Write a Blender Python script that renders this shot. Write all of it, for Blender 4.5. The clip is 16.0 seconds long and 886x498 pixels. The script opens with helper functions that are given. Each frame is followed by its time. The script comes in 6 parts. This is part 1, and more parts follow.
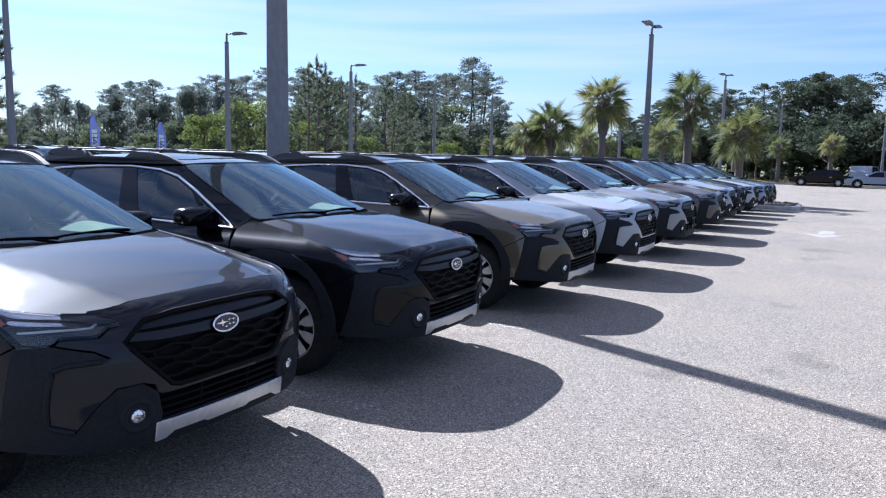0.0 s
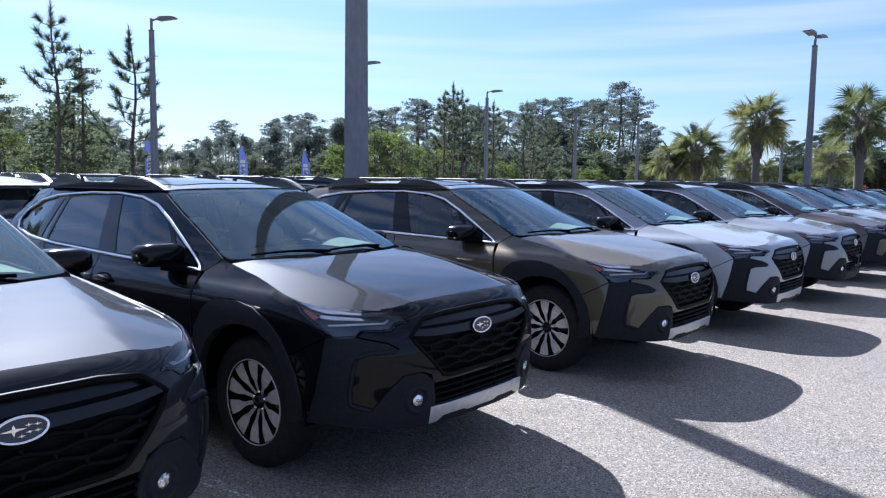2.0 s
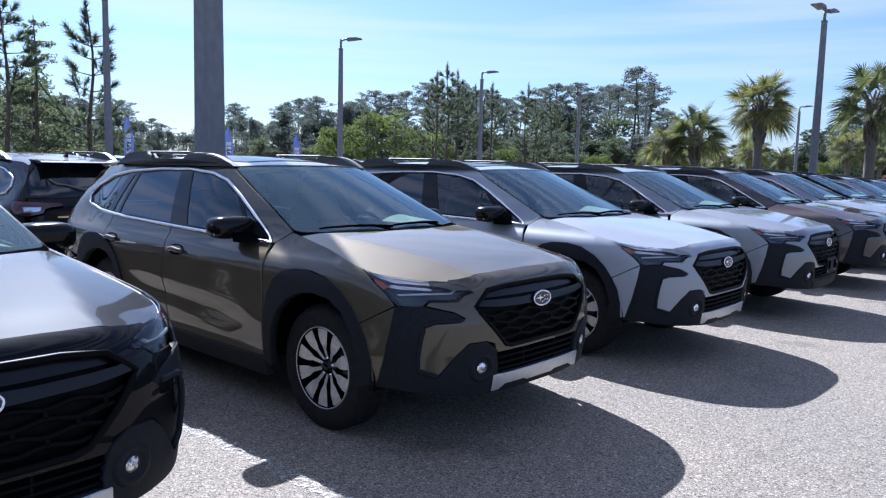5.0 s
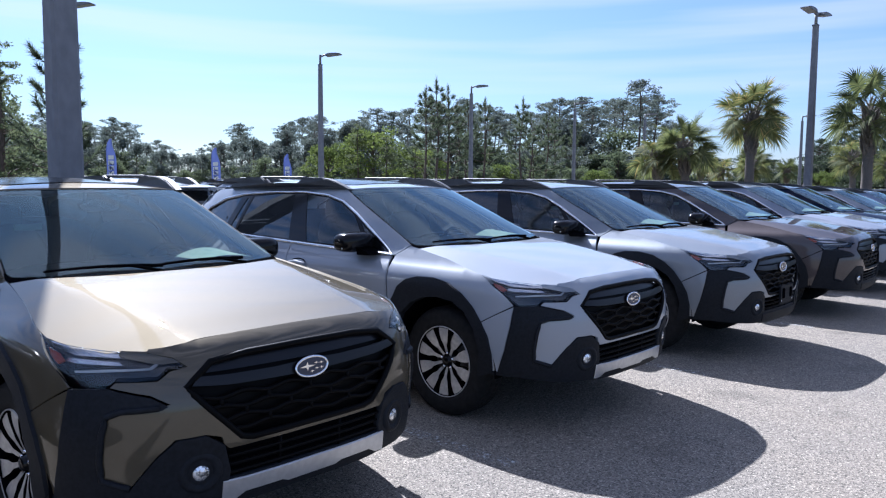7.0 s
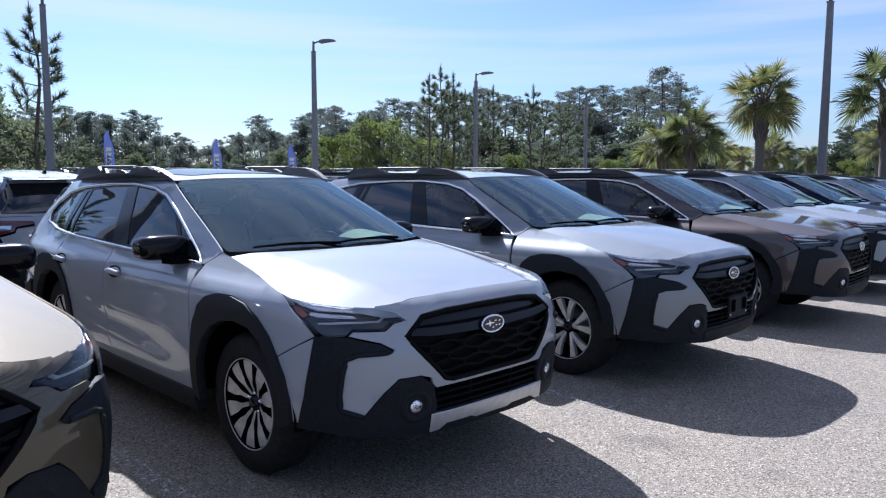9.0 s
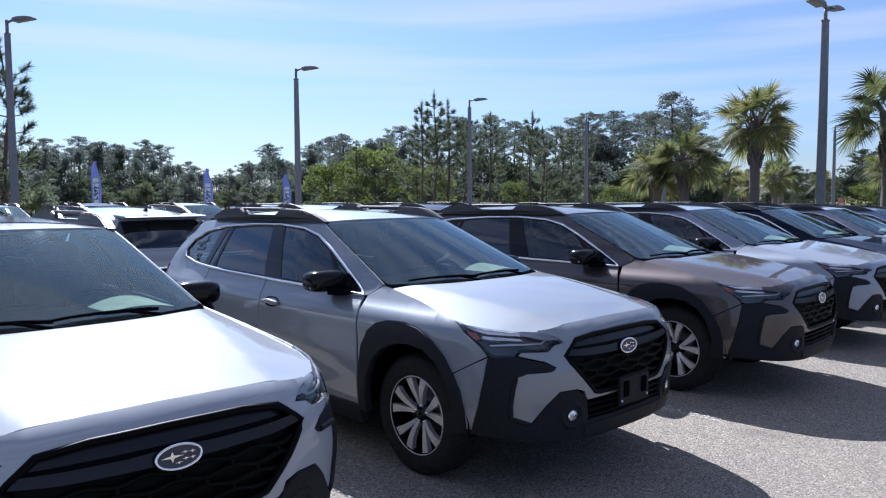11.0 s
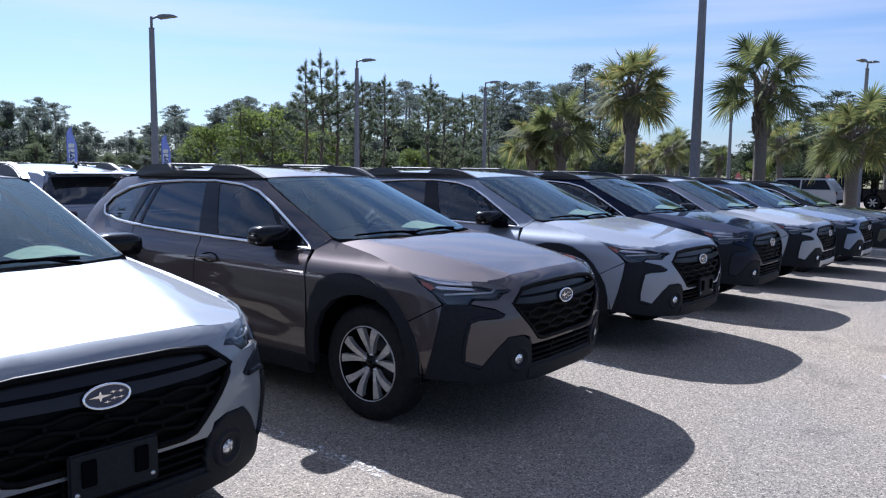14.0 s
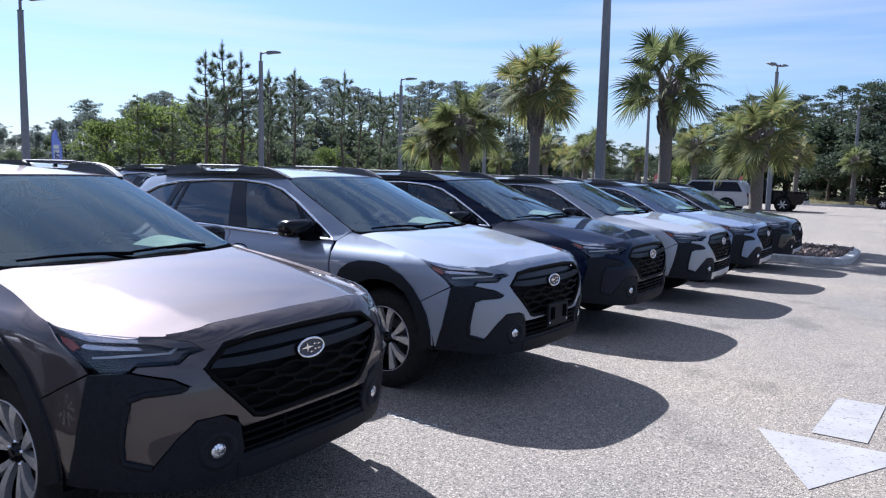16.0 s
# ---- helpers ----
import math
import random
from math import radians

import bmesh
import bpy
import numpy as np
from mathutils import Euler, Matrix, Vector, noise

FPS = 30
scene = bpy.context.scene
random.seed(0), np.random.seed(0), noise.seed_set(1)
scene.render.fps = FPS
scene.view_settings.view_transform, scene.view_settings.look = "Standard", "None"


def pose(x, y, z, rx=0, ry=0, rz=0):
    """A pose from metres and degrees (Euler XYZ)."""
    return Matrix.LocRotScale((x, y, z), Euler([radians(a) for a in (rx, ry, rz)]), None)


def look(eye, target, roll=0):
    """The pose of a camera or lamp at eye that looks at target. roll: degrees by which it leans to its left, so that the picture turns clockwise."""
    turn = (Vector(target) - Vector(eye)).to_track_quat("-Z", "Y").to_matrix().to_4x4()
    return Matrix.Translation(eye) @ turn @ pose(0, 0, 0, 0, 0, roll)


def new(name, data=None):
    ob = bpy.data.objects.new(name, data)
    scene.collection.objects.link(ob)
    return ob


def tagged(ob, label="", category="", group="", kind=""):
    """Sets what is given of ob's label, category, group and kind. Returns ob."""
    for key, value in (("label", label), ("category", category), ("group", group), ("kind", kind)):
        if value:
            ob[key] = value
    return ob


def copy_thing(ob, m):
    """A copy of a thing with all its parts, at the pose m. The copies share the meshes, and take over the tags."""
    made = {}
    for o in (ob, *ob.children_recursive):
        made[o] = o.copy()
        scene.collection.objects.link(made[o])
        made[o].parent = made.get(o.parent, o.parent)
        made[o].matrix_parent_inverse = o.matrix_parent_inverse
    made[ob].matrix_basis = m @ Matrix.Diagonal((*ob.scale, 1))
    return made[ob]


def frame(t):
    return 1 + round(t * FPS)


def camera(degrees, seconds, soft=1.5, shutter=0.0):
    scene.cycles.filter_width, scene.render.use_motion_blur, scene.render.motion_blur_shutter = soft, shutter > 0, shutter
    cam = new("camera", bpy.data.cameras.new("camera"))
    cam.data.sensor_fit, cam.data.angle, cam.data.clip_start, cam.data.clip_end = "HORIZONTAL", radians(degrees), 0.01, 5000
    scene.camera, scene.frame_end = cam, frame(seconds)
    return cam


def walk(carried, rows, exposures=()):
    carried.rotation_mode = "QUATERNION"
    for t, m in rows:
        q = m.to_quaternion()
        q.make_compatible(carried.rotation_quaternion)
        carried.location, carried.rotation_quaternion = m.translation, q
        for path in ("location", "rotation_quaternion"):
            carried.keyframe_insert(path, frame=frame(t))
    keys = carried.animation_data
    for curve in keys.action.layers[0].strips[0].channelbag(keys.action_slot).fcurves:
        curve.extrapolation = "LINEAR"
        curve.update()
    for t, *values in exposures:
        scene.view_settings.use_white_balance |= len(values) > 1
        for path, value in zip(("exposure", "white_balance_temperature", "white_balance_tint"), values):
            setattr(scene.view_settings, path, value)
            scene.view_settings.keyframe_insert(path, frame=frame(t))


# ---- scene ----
cam = camera(61.4, 16.0, 1.2)
# seconds, place of the lens in metres, yaw, pitch and roll in degrees
ROWS = [
    (0.0, 0.008, -0.064, 1.622, 28.81, -7.38, -1.19),
    (0.5, -0.085, 0.391, 1.615, 32.20, -6.58, -1.90),
    (1.0, -0.102, 0.795, 1.599, 36.05, -5.77, -1.19),
    (1.5, -0.104, 1.190, 1.615, 38.85, -5.36, -0.79),
    (2.0, -0.128, 1.618, 1.591, 40.16, -5.45, -0.75),
    (2.5, -0.116, 2.043, 1.558, 40.89, -5.96, -0.95),
    (3.0, -0.115, 2.485, 1.570, 41.37, -6.51, -1.22),
    (3.5, -0.169, 2.917, 1.548, 41.73, -6.88, -1.53),
    (4.0, -0.145, 3.322, 1.517, 41.84, -6.94, -1.74),
    (6.5, -0.142, 5.408, 1.570, 41.77, -5.41, -0.29),
    (7.0, -0.057, 5.798, 1.559, 42.47, -5.25, -0.39),
    (7.5, -0.026, 6.222, 1.566, 43.34, -5.33, -0.27),
    (8.0, -0.078, 6.663, 1.563, 44.14, -5.66, -0.16),
    (8.5, -0.041, 7.070, 1.530, 44.43, -5.91, -0.20),
    (9.0, -0.032, 7.434, 1.547, 44.34, -5.96, -0.07),
    (11.5, -0.028, 9.546, 1.665, 45.63, -3.60, 0.35),
    (12.0, 0.015, 9.950, 1.649, 44.98, -3.84, -0.09),
    (12.5, 0.031, 10.422, 1.611, 43.23, -4.69, -0.52),
    (13.0, 0.101, 10.848, 1.569, 41.65, -5.58, -0.78),
    (13.5, 0.142, 11.284, 1.568, 40.58, -6.15, -0.83),
    (14.0, 0.102, 11.728, 1.583, 39.75, -6.28, -0.74),
    (14.5, 0.088, 12.214, 1.574, 38.43, -6.26, -0.85),
    (15.0, 0.053, 12.633, 1.560, 37.04, -6.24, -1.05),
    (15.5, 0.007, 13.056, 1.577, 35.52, -6.31, -1.27),
    (16.0, 0.017, 13.474, 1.586, 34.56, -6.22, -1.17),
]
walk(cam, [(t, pose(x, y, z, 90 + pitch, roll, yaw)) for t, x, y, z, yaw, pitch, roll in ROWS],
     [(0.0, 1.36, 5260, 16), (4.0, 1.30, 5240, 16), (6.5, 1.28, 5220, 16), (9.0, 1.14, 5370, 16), (11.5, 1.06, 5380, 16), (14.5, 1.09, 5390, 16), (16.0, 1.22, 5360, 16)])

# ---- light ----
SUN_AZ, SUN_EL = 66.2, 41.0  # degrees: turn from +Y towards -X, height
world = bpy.data.worlds.new("sky")
scene.world = world
world.use_nodes = True
wn, wl = world.node_tree.nodes, world.node_tree.links
sky = wn.new("ShaderNodeTexSky")
sky.sky_type = "NISHITA"
sky.sun_disc = False
sky.sun_elevation = radians(SUN_EL)
sky.sun_rotation = radians(-SUN_AZ)
sky.air_density, sky.dust_density, sky.ozone_density = 1.0, 0.8, 2.2
tint = wn.new("ShaderNodeMix")
tint.data_type, tint.blend_type = "RGBA", "MULTIPLY"
tint.inputs["Factor"].default_value = 1.0
tint.inputs["B"].default_value = (0.74, 0.91, 1.045, 1)
wl.new(sky.outputs["Color"], tint.inputs["A"])
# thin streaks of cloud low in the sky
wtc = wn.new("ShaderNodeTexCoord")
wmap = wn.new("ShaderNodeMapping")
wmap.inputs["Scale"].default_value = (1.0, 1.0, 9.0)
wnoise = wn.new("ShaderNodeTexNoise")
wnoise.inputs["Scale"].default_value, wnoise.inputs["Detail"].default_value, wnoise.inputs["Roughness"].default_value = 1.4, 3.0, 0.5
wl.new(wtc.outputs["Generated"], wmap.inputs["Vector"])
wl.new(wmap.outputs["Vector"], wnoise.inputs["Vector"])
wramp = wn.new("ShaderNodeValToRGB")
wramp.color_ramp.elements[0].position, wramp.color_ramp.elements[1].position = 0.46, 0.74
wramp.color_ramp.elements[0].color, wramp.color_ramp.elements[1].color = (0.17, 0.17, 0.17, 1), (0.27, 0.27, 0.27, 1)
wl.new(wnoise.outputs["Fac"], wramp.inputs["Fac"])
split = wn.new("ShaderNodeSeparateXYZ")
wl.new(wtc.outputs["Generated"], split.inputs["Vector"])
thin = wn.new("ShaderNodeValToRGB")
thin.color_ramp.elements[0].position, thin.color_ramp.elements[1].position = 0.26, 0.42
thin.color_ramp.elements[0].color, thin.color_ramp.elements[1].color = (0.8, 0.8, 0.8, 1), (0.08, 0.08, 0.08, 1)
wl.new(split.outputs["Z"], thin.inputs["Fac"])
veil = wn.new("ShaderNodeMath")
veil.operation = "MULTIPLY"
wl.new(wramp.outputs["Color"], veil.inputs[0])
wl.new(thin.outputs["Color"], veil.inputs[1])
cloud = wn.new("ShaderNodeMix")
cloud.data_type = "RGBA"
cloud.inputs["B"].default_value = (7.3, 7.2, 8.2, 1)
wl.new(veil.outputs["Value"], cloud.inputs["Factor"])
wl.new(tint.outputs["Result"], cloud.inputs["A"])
low = wn.new("ShaderNodeValToRGB")
for e, (p, v) in zip((low.color_ramp.elements[0], low.color_ramp.elements[1], low.color_ramp.elements.new(0.07)), ((0.0, 0.10), (0.17, 0.0), (0.07, 0.20))):
    e.position, e.color = p, (v, v, v, 1)
wl.new(split.outputs["Z"], low.inputs["Fac"])
streak = wn.new("ShaderNodeMapping")
streak.inputs["Scale"].default_value = (1.0, 1.0, 17.0)
sn = wn.new("ShaderNodeTexNoise")
sn.inputs["Scale"].default_value, sn.inputs["Detail"].default_value, sn.inputs["Roughness"].default_value = 2.1, 3.0, 0.45
wl.new(wtc.outputs["Generated"], streak.inputs["Vector"])
wl.new(streak.outputs["Vector"], sn.inputs["Vector"])
sr = wn.new("ShaderNodeValToRGB")
sr.color_ramp.elements[0].position, sr.color_ramp.elements[1].position = 0.40, 0.64
sr.color_ramp.elements[0].color, sr.color_ramp.elements[1].color = (0.05, 0.05, 0.05, 1), (1, 1, 1, 1)
wl.new(sn.outputs["Fac"], sr.inputs["Fac"])
both = wn.new("ShaderNodeMath")
both.operation = "MULTIPLY"
wl.new(low.outputs["Color"], both.inputs[0])
wl.new(sr.outputs["Color"], both.inputs[1])
haze = wn.new("ShaderNodeMix")
haze.data_type = "RGBA"
haze.inputs["B"].default_value = (9.0, 8.45, 8.8, 1)
wl.new(both.outputs["Value"], haze.inputs["Factor"])
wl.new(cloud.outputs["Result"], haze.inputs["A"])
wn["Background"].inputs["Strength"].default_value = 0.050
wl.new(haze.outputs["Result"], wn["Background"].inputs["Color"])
sun = new("sun", bpy.data.lights.new("sun", "SUN"))
sun.data.energy, sun.data.angle, sun.data.color = 5.0, radians(0.53), (1.0, 0.935, 0.84)
az, el = radians(SUN_AZ), radians(SUN_EL)
to_sun = Vector((-math.sin(az) * math.cos(el), math.cos(az) * math.cos(el), math.sin(el)))
sun.matrix_world = look((0, 0, 0), -to_sun)

# ---- materials ----
def material(name, colour=(0.5, 0.5, 0.5), rough=0.5, metal=0.0, coat=0.0, spec=0.5):
    m = bpy.data.materials.new(name)
    m.use_nodes = True
    b = m.node_tree.nodes["Principled BSDF"]
    b.inputs["Base Color"].default_value = (*colour, 1)
    b.inputs["Roughness"].default_value = rough
    b.inputs["Metallic"].default_value = metal
    b.inputs["Coat Weight"].default_value = coat
    b.inputs["Coat Roughness"].default_value = 0.03
    b.inputs["Specular IOR Level"].default_value = spec
    return m


def nodes_of(m):
    return m.node_tree.nodes, m.node_tree.links, m.node_tree.nodes["Principled BSDF"]


def noise_node(m, scale, detail=4.0, rough=0.55, coords="Object", stretch=None):
    n, l, b = nodes_of(m)
    tc = n.new("ShaderNodeTexCoord")
    t = n.new("ShaderNodeTexNoise")
    t.inputs["Scale"].default_value, t.inputs["Detail"].default_value, t.inputs["Roughness"].default_value = scale, detail, rough
    if stretch:
        mp = n.new("ShaderNodeMapping")
        mp.inputs["Scale"].default_value = stretch
        l.new(tc.outputs[coords], mp.inputs["Vector"])
        l.new(mp.outputs["Vector"], t.inputs["Vector"])
    else:
        l.new(tc.outputs[coords], t.inputs["Vector"])
    return t


def ramp_node(m, source, stops):
    n, l, b = nodes_of(m)
    r = n.new("ShaderNodeValToRGB")
    while len(r.color_ramp.elements) < len(stops):
        r.color_ramp.elements.new(0.5)
    for e, (p, c) in zip(r.color_ramp.elements, stops):
        e.position, e.color = p, (*c, 1) if len(c) == 3 else c
    l.new(source, r.inputs["Fac"])
    return r


def mottled(name, dark, light, scale, rough=0.8, bump=0.0, bump_scale=None, detail=6.0, metal=0.0, coat=0.0, coords="Object", stretch=None, lo=0.35, hi=0.65):
    """A surface whose colour wanders between two tones, with fine relief."""
    m = material(name, light, rough, metal, coat)
    n, l, b = nodes_of(m)
    t = noise_node(m, scale, detail, coords=coords, stretch=stretch)
    r = ramp_node(m, t.outputs["Fac"], [(lo, dark), (hi, light)])
    l.new(r.outputs["Color"], b.inputs["Base Color"])
    if bump:
        t2 = noise_node(m, bump_scale or scale * 6, 4.0, coords=coords, stretch=stretch)
        bp = n.new("ShaderNodeBump")
        bp.inputs["Strength"].default_value, bp.inputs["Distance"].default_value = bump, 0.01
        l.new(t2.outputs["Fac"], bp.inputs["Height"])
        l.new(bp.outputs["Normal"], b.inputs["Normal"])
    return m


def car_paint(name, colour, metal, rough, flake, coat=1.0):
    """Clear-coated paint with fine metal flakes and a light film of dust."""
    m = material(name, colour, rough, metal, 1.0)
    n, l, b = nodes_of(m)
    f = noise_node(m, 900.0, 1.0)
    r = ramp_node(m, f.outputs["Fac"], [(0.3, tuple(c * (1 - flake) for c in colour)), (0.7, tuple(min(c * (1 + flake), 1.0) for c in colour))])
    l.new(r.outputs["Color"], b.inputs["Base Color"])
    d = noise_node(m, 5.0, 5.0)
    q = ramp_node(m, d.outputs["Fac"], [(0.35, (0.012,) * 3), (0.75, (0.04,) * 3)])
    if metal == 0.0 and max(colour) < 0.03:
        b.inputs["Specular IOR Level"].default_value = 0.02
        b.inputs["Specular Tint"].default_value = (0.72, 0.87, 1.0, 1)
        b.inputs["Coat Weight"].default_value = coat
        b.inputs["Coat IOR"].default_value = 1.29
    if metal > 0.0:
        b.inputs["Specular IOR Level"].default_value = 0.05
        b.inputs["Specular Tint"].default_value = (*(0.45 + 0.45 * c / max(colour) for c in colour), 1)
    if metal == 0.0 and max(colour) > 0.3:
        b.inputs["Specular IOR Level"].default_value = 0.05
    l.new(q.outputs["Color"], b.inputs["Coat Roughness"])
    w = noise_node(m, 260.0, 2.0)
    bp = n.new("ShaderNodeBump")
    bp.inputs["Strength"].default_value, bp.inputs["Distance"].default_value = 0.012, 0.002
    l.new(w.outputs["Fac"], bp.inputs["Height"])
    l.new(bp.outputs["Normal"], b.inputs["Coat Normal"])
    return m


PAINT = {
    "graphite": car_paint("paint_graphite", (0.014, 0.0145, 0.018), 0.0, 0.45, 0.5),
    "black": car_paint("paint_black", (0.003, 0.0032, 0.0045), 0.0, 0.45, 0.4),
    "olive": car_paint("paint_olive", (0.084, 0.071, 0.047), 0.42, 0.60, 0.25),
    "white": car_paint("paint_white", (0.300, 0.318, 0.343), 0.0, 0.45, 0.05),
    "silver": car_paint("paint_silver", (0.250, 0.275, 0.320), 0.25, 0.60, 0.15),
    "steel": car_paint("paint_steel", (0.222, 0.238, 0.256), 0.42, 0.55, 0.15),
    "brown": car_paint("paint_brown", (0.074, 0.062, 0.060), 0.50, 0.55, 0.25),
    "navy": car_paint("paint_navy", (0.0030, 0.0070, 0.022), 0.0, 0.45, 0.4, 0.85),
    "ice": car_paint("paint_ice", (0.178, 0.228, 0.32), 0.10, 0.58, 0.15),
    "green": car_paint("paint_green", (0.018, 0.022, 0.020), 0.25, 0.5, 0.3),
}
BODY = PAINT["white"]
CLADDING = mottled("cladding", (0.0085, 0.0100, 0.0130), (0.0135, 0.0155, 0.0200), 60.0, 0.55, 0.12, 700.0)
CLADDING.node_tree.nodes["Principled BSDF"].inputs["Specular IOR Level"].default_value = 0.14
RAIL = mottled("rail_plastic", (0.022, 0.024, 0.028), (0.034, 0.036, 0.041), 50.0, 0.5, 0.1, 500.0)
GLOSS_BLACK = material("gloss_black", (0.004, 0.004, 0.005), 0.15, 0.0, 0.08, 0.2)
GRILLE_GLOSS = material("grille_gloss", (0.006, 0.006, 0.008), 0.28, 0.0, 0.0, 0.30)
GRILLE = material("grille_plastic", (0.003, 0.003, 0.0035), 0.45, 0.0, 0.0, 0.06)
DARK = material("dark_plastic", (0.004, 0.004, 0.005), 0.8, 0.0, 0.0, 0.0)
CHROME = material("chrome", (0.80, 0.81, 0.83), 0.08, 1.0)
SATIN = mottled("satin_silver", (0.50, 0.51, 0.53), (0.58, 0.59, 0.61), 30.0, 0.34, metal=0.8)
MACHINED = mottled("machined_alloy", (0.44, 0.435, 0.43), (0.58, 0.575, 0.57), 40.0, 0.38, metal=0.6)
BRAKE = material("brake_iron", (0.10, 0.10, 0.10), 0.5, 0.7)
TRIM = material("bright_trim", (0.72, 0.73, 0.75), 0.22, 1.0)
FOG = mottled("fog_reflector", (0.10, 0.11, 0.12), (0.95, 0.96, 0.98), 48.0, 0.10, 0.8, 60.0, metal=0.85, lo=0.42, hi=0.55)
RUBBER = mottled("tyre_rubber", (0.008, 0.008, 0.009), (0.016, 0.016, 0.016), 25.0, 0.75, 0.3, 120.0)
RUBBER.node_tree.nodes["Principled BSDF"].inputs["Specular IOR Level"].default_value = 0.2
HEADLINER = mottled("headliner_cloth", (0.20, 0.20, 0.205), (0.27, 0.27, 0.275), 60.0, 0.95)
SEATING = mottled("seat_cloth", (0.012, 0.012, 0.013), (0.03, 0.03, 0.032), 40.0, 0.9)
# pale colour that stands for bright, lit spots inside the cars
PALE_SHEET = mottled("pale_sheet", (0.17, 0.23, 0.18), (0.22, 0.28, 0.22), 14.0, 0.7)
AMBER = material("amber_lens", (0.16, 0.022, 0.008), 0.2, 0.0, 0.4)
PALE_SHEET.node_tree.nodes["Principled BSDF"].inputs["Specular IOR Level"].default_value = 0.0
RED_LENS = material("red_lens", (0.060, 0.005, 0.006), 0.12, 0.0, 0.8)
LAMP_INNER = material("lamp_reflector", (0.55, 0.57, 0.60), 0.15, 1.0)
LAMP_DARK = material("lamp_housing", (0.009, 0.010, 0.013), 0.2)
LED = material("led_strip", (0.30, 0.32, 0.35), 0.2)


def glass_material(name, tint, alpha, dusty=0.0, ior=1.7, sheen=(0.90, 0.96, 1.0)):
    """Sheet glass: a dark tint that lets part of the light through, a sharp reflection and a thin film of dust."""
    m = bpy.data.materials.new(name)
    m.use_nodes = True
    n, l = m.node_tree.nodes, m.node_tree.links
    n.clear()
    out, mix, tr, gl, fr = (n.new(k) for k in ("ShaderNodeOutputMaterial", "ShaderNodeMixShader", "ShaderNodeBsdfTransparent", "ShaderNodeBsdfGlossy", "ShaderNodeFresnel"))
    tr.inputs["Color"].default_value = (*(c * alpha for c in tint), 1)
    gl.inputs["Roughness"].default_value = 0.015
    gl.inputs["Color"].default_value = (*sheen, 1)
    fr.inputs["IOR"].default_value = ior
    l.new(fr.outputs["Fac"], mix.inputs["Fac"])
    l.new(tr.outputs["BSDF"], mix.inputs[1])
    l.new(gl.outputs["BSDF"], mix.inputs[2])
    film = n.new("ShaderNodeMixShader")
    dust = n.new("ShaderNodeBsdfDiffuse")
    dust.inputs["Color"].default_value = (0.75, 0.78, 0.80, 1)
    film.inputs["Fac"].default_value = dusty
    l.new(mix.outputs["Shader"], film.inputs[1])
    l.new(dust.outputs["BSDF"], film.inputs[2])
    l.new(film.outputs["Shader"], out.inputs["Surface"])
    return m


WINDSHIELD = glass_material("windshield_glass", (0.86, 0.97, 0.97), 0.90, 0.012, 1.62, (0.72, 0.93, 1.0))
DOOR_GLASS = glass_material("door_glass", (0.86, 0.97, 0.97), 0.80, 0.008, 1.62)
PRIVACY = glass_material("privacy_glass", (0.6, 0.66, 0.72), 0.10, 0.008)
CLEAR = glass_material("clear_lens", (1.0, 1.0, 1.0), 0.95, 0.0, 1.5)

# ---- mesh helpers ----
from mathutils import geometry


def mesh_object(name, me, material=None, parent=None, label=""):
    if material and not me.materials:
        me.materials.append(material)
    ob = new(name, me)
    if parent:
        ob.parent = parent
    if label:
        ob["label"] = label
    return ob


def part(name, bm, material, parent, label="", smooth=False):
    me = bpy.data.meshes.new(name)
    if smooth:
        for f in bm.faces:
            f.smooth = True
    bm.to_mesh(me)
    bm.free()
    return mesh_object(name, me, material, parent, label)


def spline(pts, n=24):
    """Catmull-Rom through the points, n steps a span."""
    p = np.array(pts, float)
    q = np.vstack([2 * p[0] - p[1], p, 2 * p[-1] - p[-2]])
    out = []
    for i in range(len(p) - 1):
        a, b, c, d = q[i:i + 4]
        for k in range(n):
            t = k / n
            out.append(0.5 * (2 * b + (c - a) * t + (2 * a - 5 * b + 4 * c - d) * t * t + (3 * b - a - 3 * c + d) * t ** 3))
    return np.array(out + [p[-1]])


def table(pts):
    """A smooth function through (argument, value) pairs."""
    c = spline(sorted(pts), 12)
    return lambda v: float(np.interp(v, c[:, 0], c[:, 1]))


def ramp(v, a, b):
    k = min(max((v - a) / (b - a), 0.0), 1.0)
    return k * k * (3 - 2 * k)


def rounded(pts, radius=0.02, steps=3):
    """A closed outline with its corners rounded."""
    out = []
    n = len(pts)
    for i in range(n):
        a, b, c = (Vector(pts[(i + k) % n]) for k in (-1, 0, 1))
        u, v = a - b, c - b
        r = min(radius, u.length * 0.45, v.length * 0.45)
        p, q = b + u.normalized() * r, b + v.normalized() * r
        if u.angle(v, math.pi) > radians(168):
            out.append(tuple(b))
            continue
        for k in range(steps + 1):
            t = k / steps
            w = p * (1 - t) ** 2 + b * 2 * t * (1 - t) + q * t * t
            out.append(tuple(w))
    return out


def dense(pts, step):
    """A closed outline with long sides divided."""
    out = []
    for a, b in zip(pts, pts[1:] + pts[:1]):
        k = max(1, int(math.ceil(math.hypot(b[0] - a[0], b[1] - a[1]) / step)))
        out += [(a[0] + (b[0] - a[0]) * i / k, a[1] + (b[1] - a[1]) * i / k) for i in range(k)]
    return out


def inside(p, poly):
    x, y = p
    hit = False
    for (x0, y0), (x1, y1) in zip(poly, poly[1:] + poly[:1]):
        if (y0 > y) != (y1 > y) and x < (x1 - x0) * (y - y0) / (y1 - y0) + x0:
            hit = not hit
    return hit


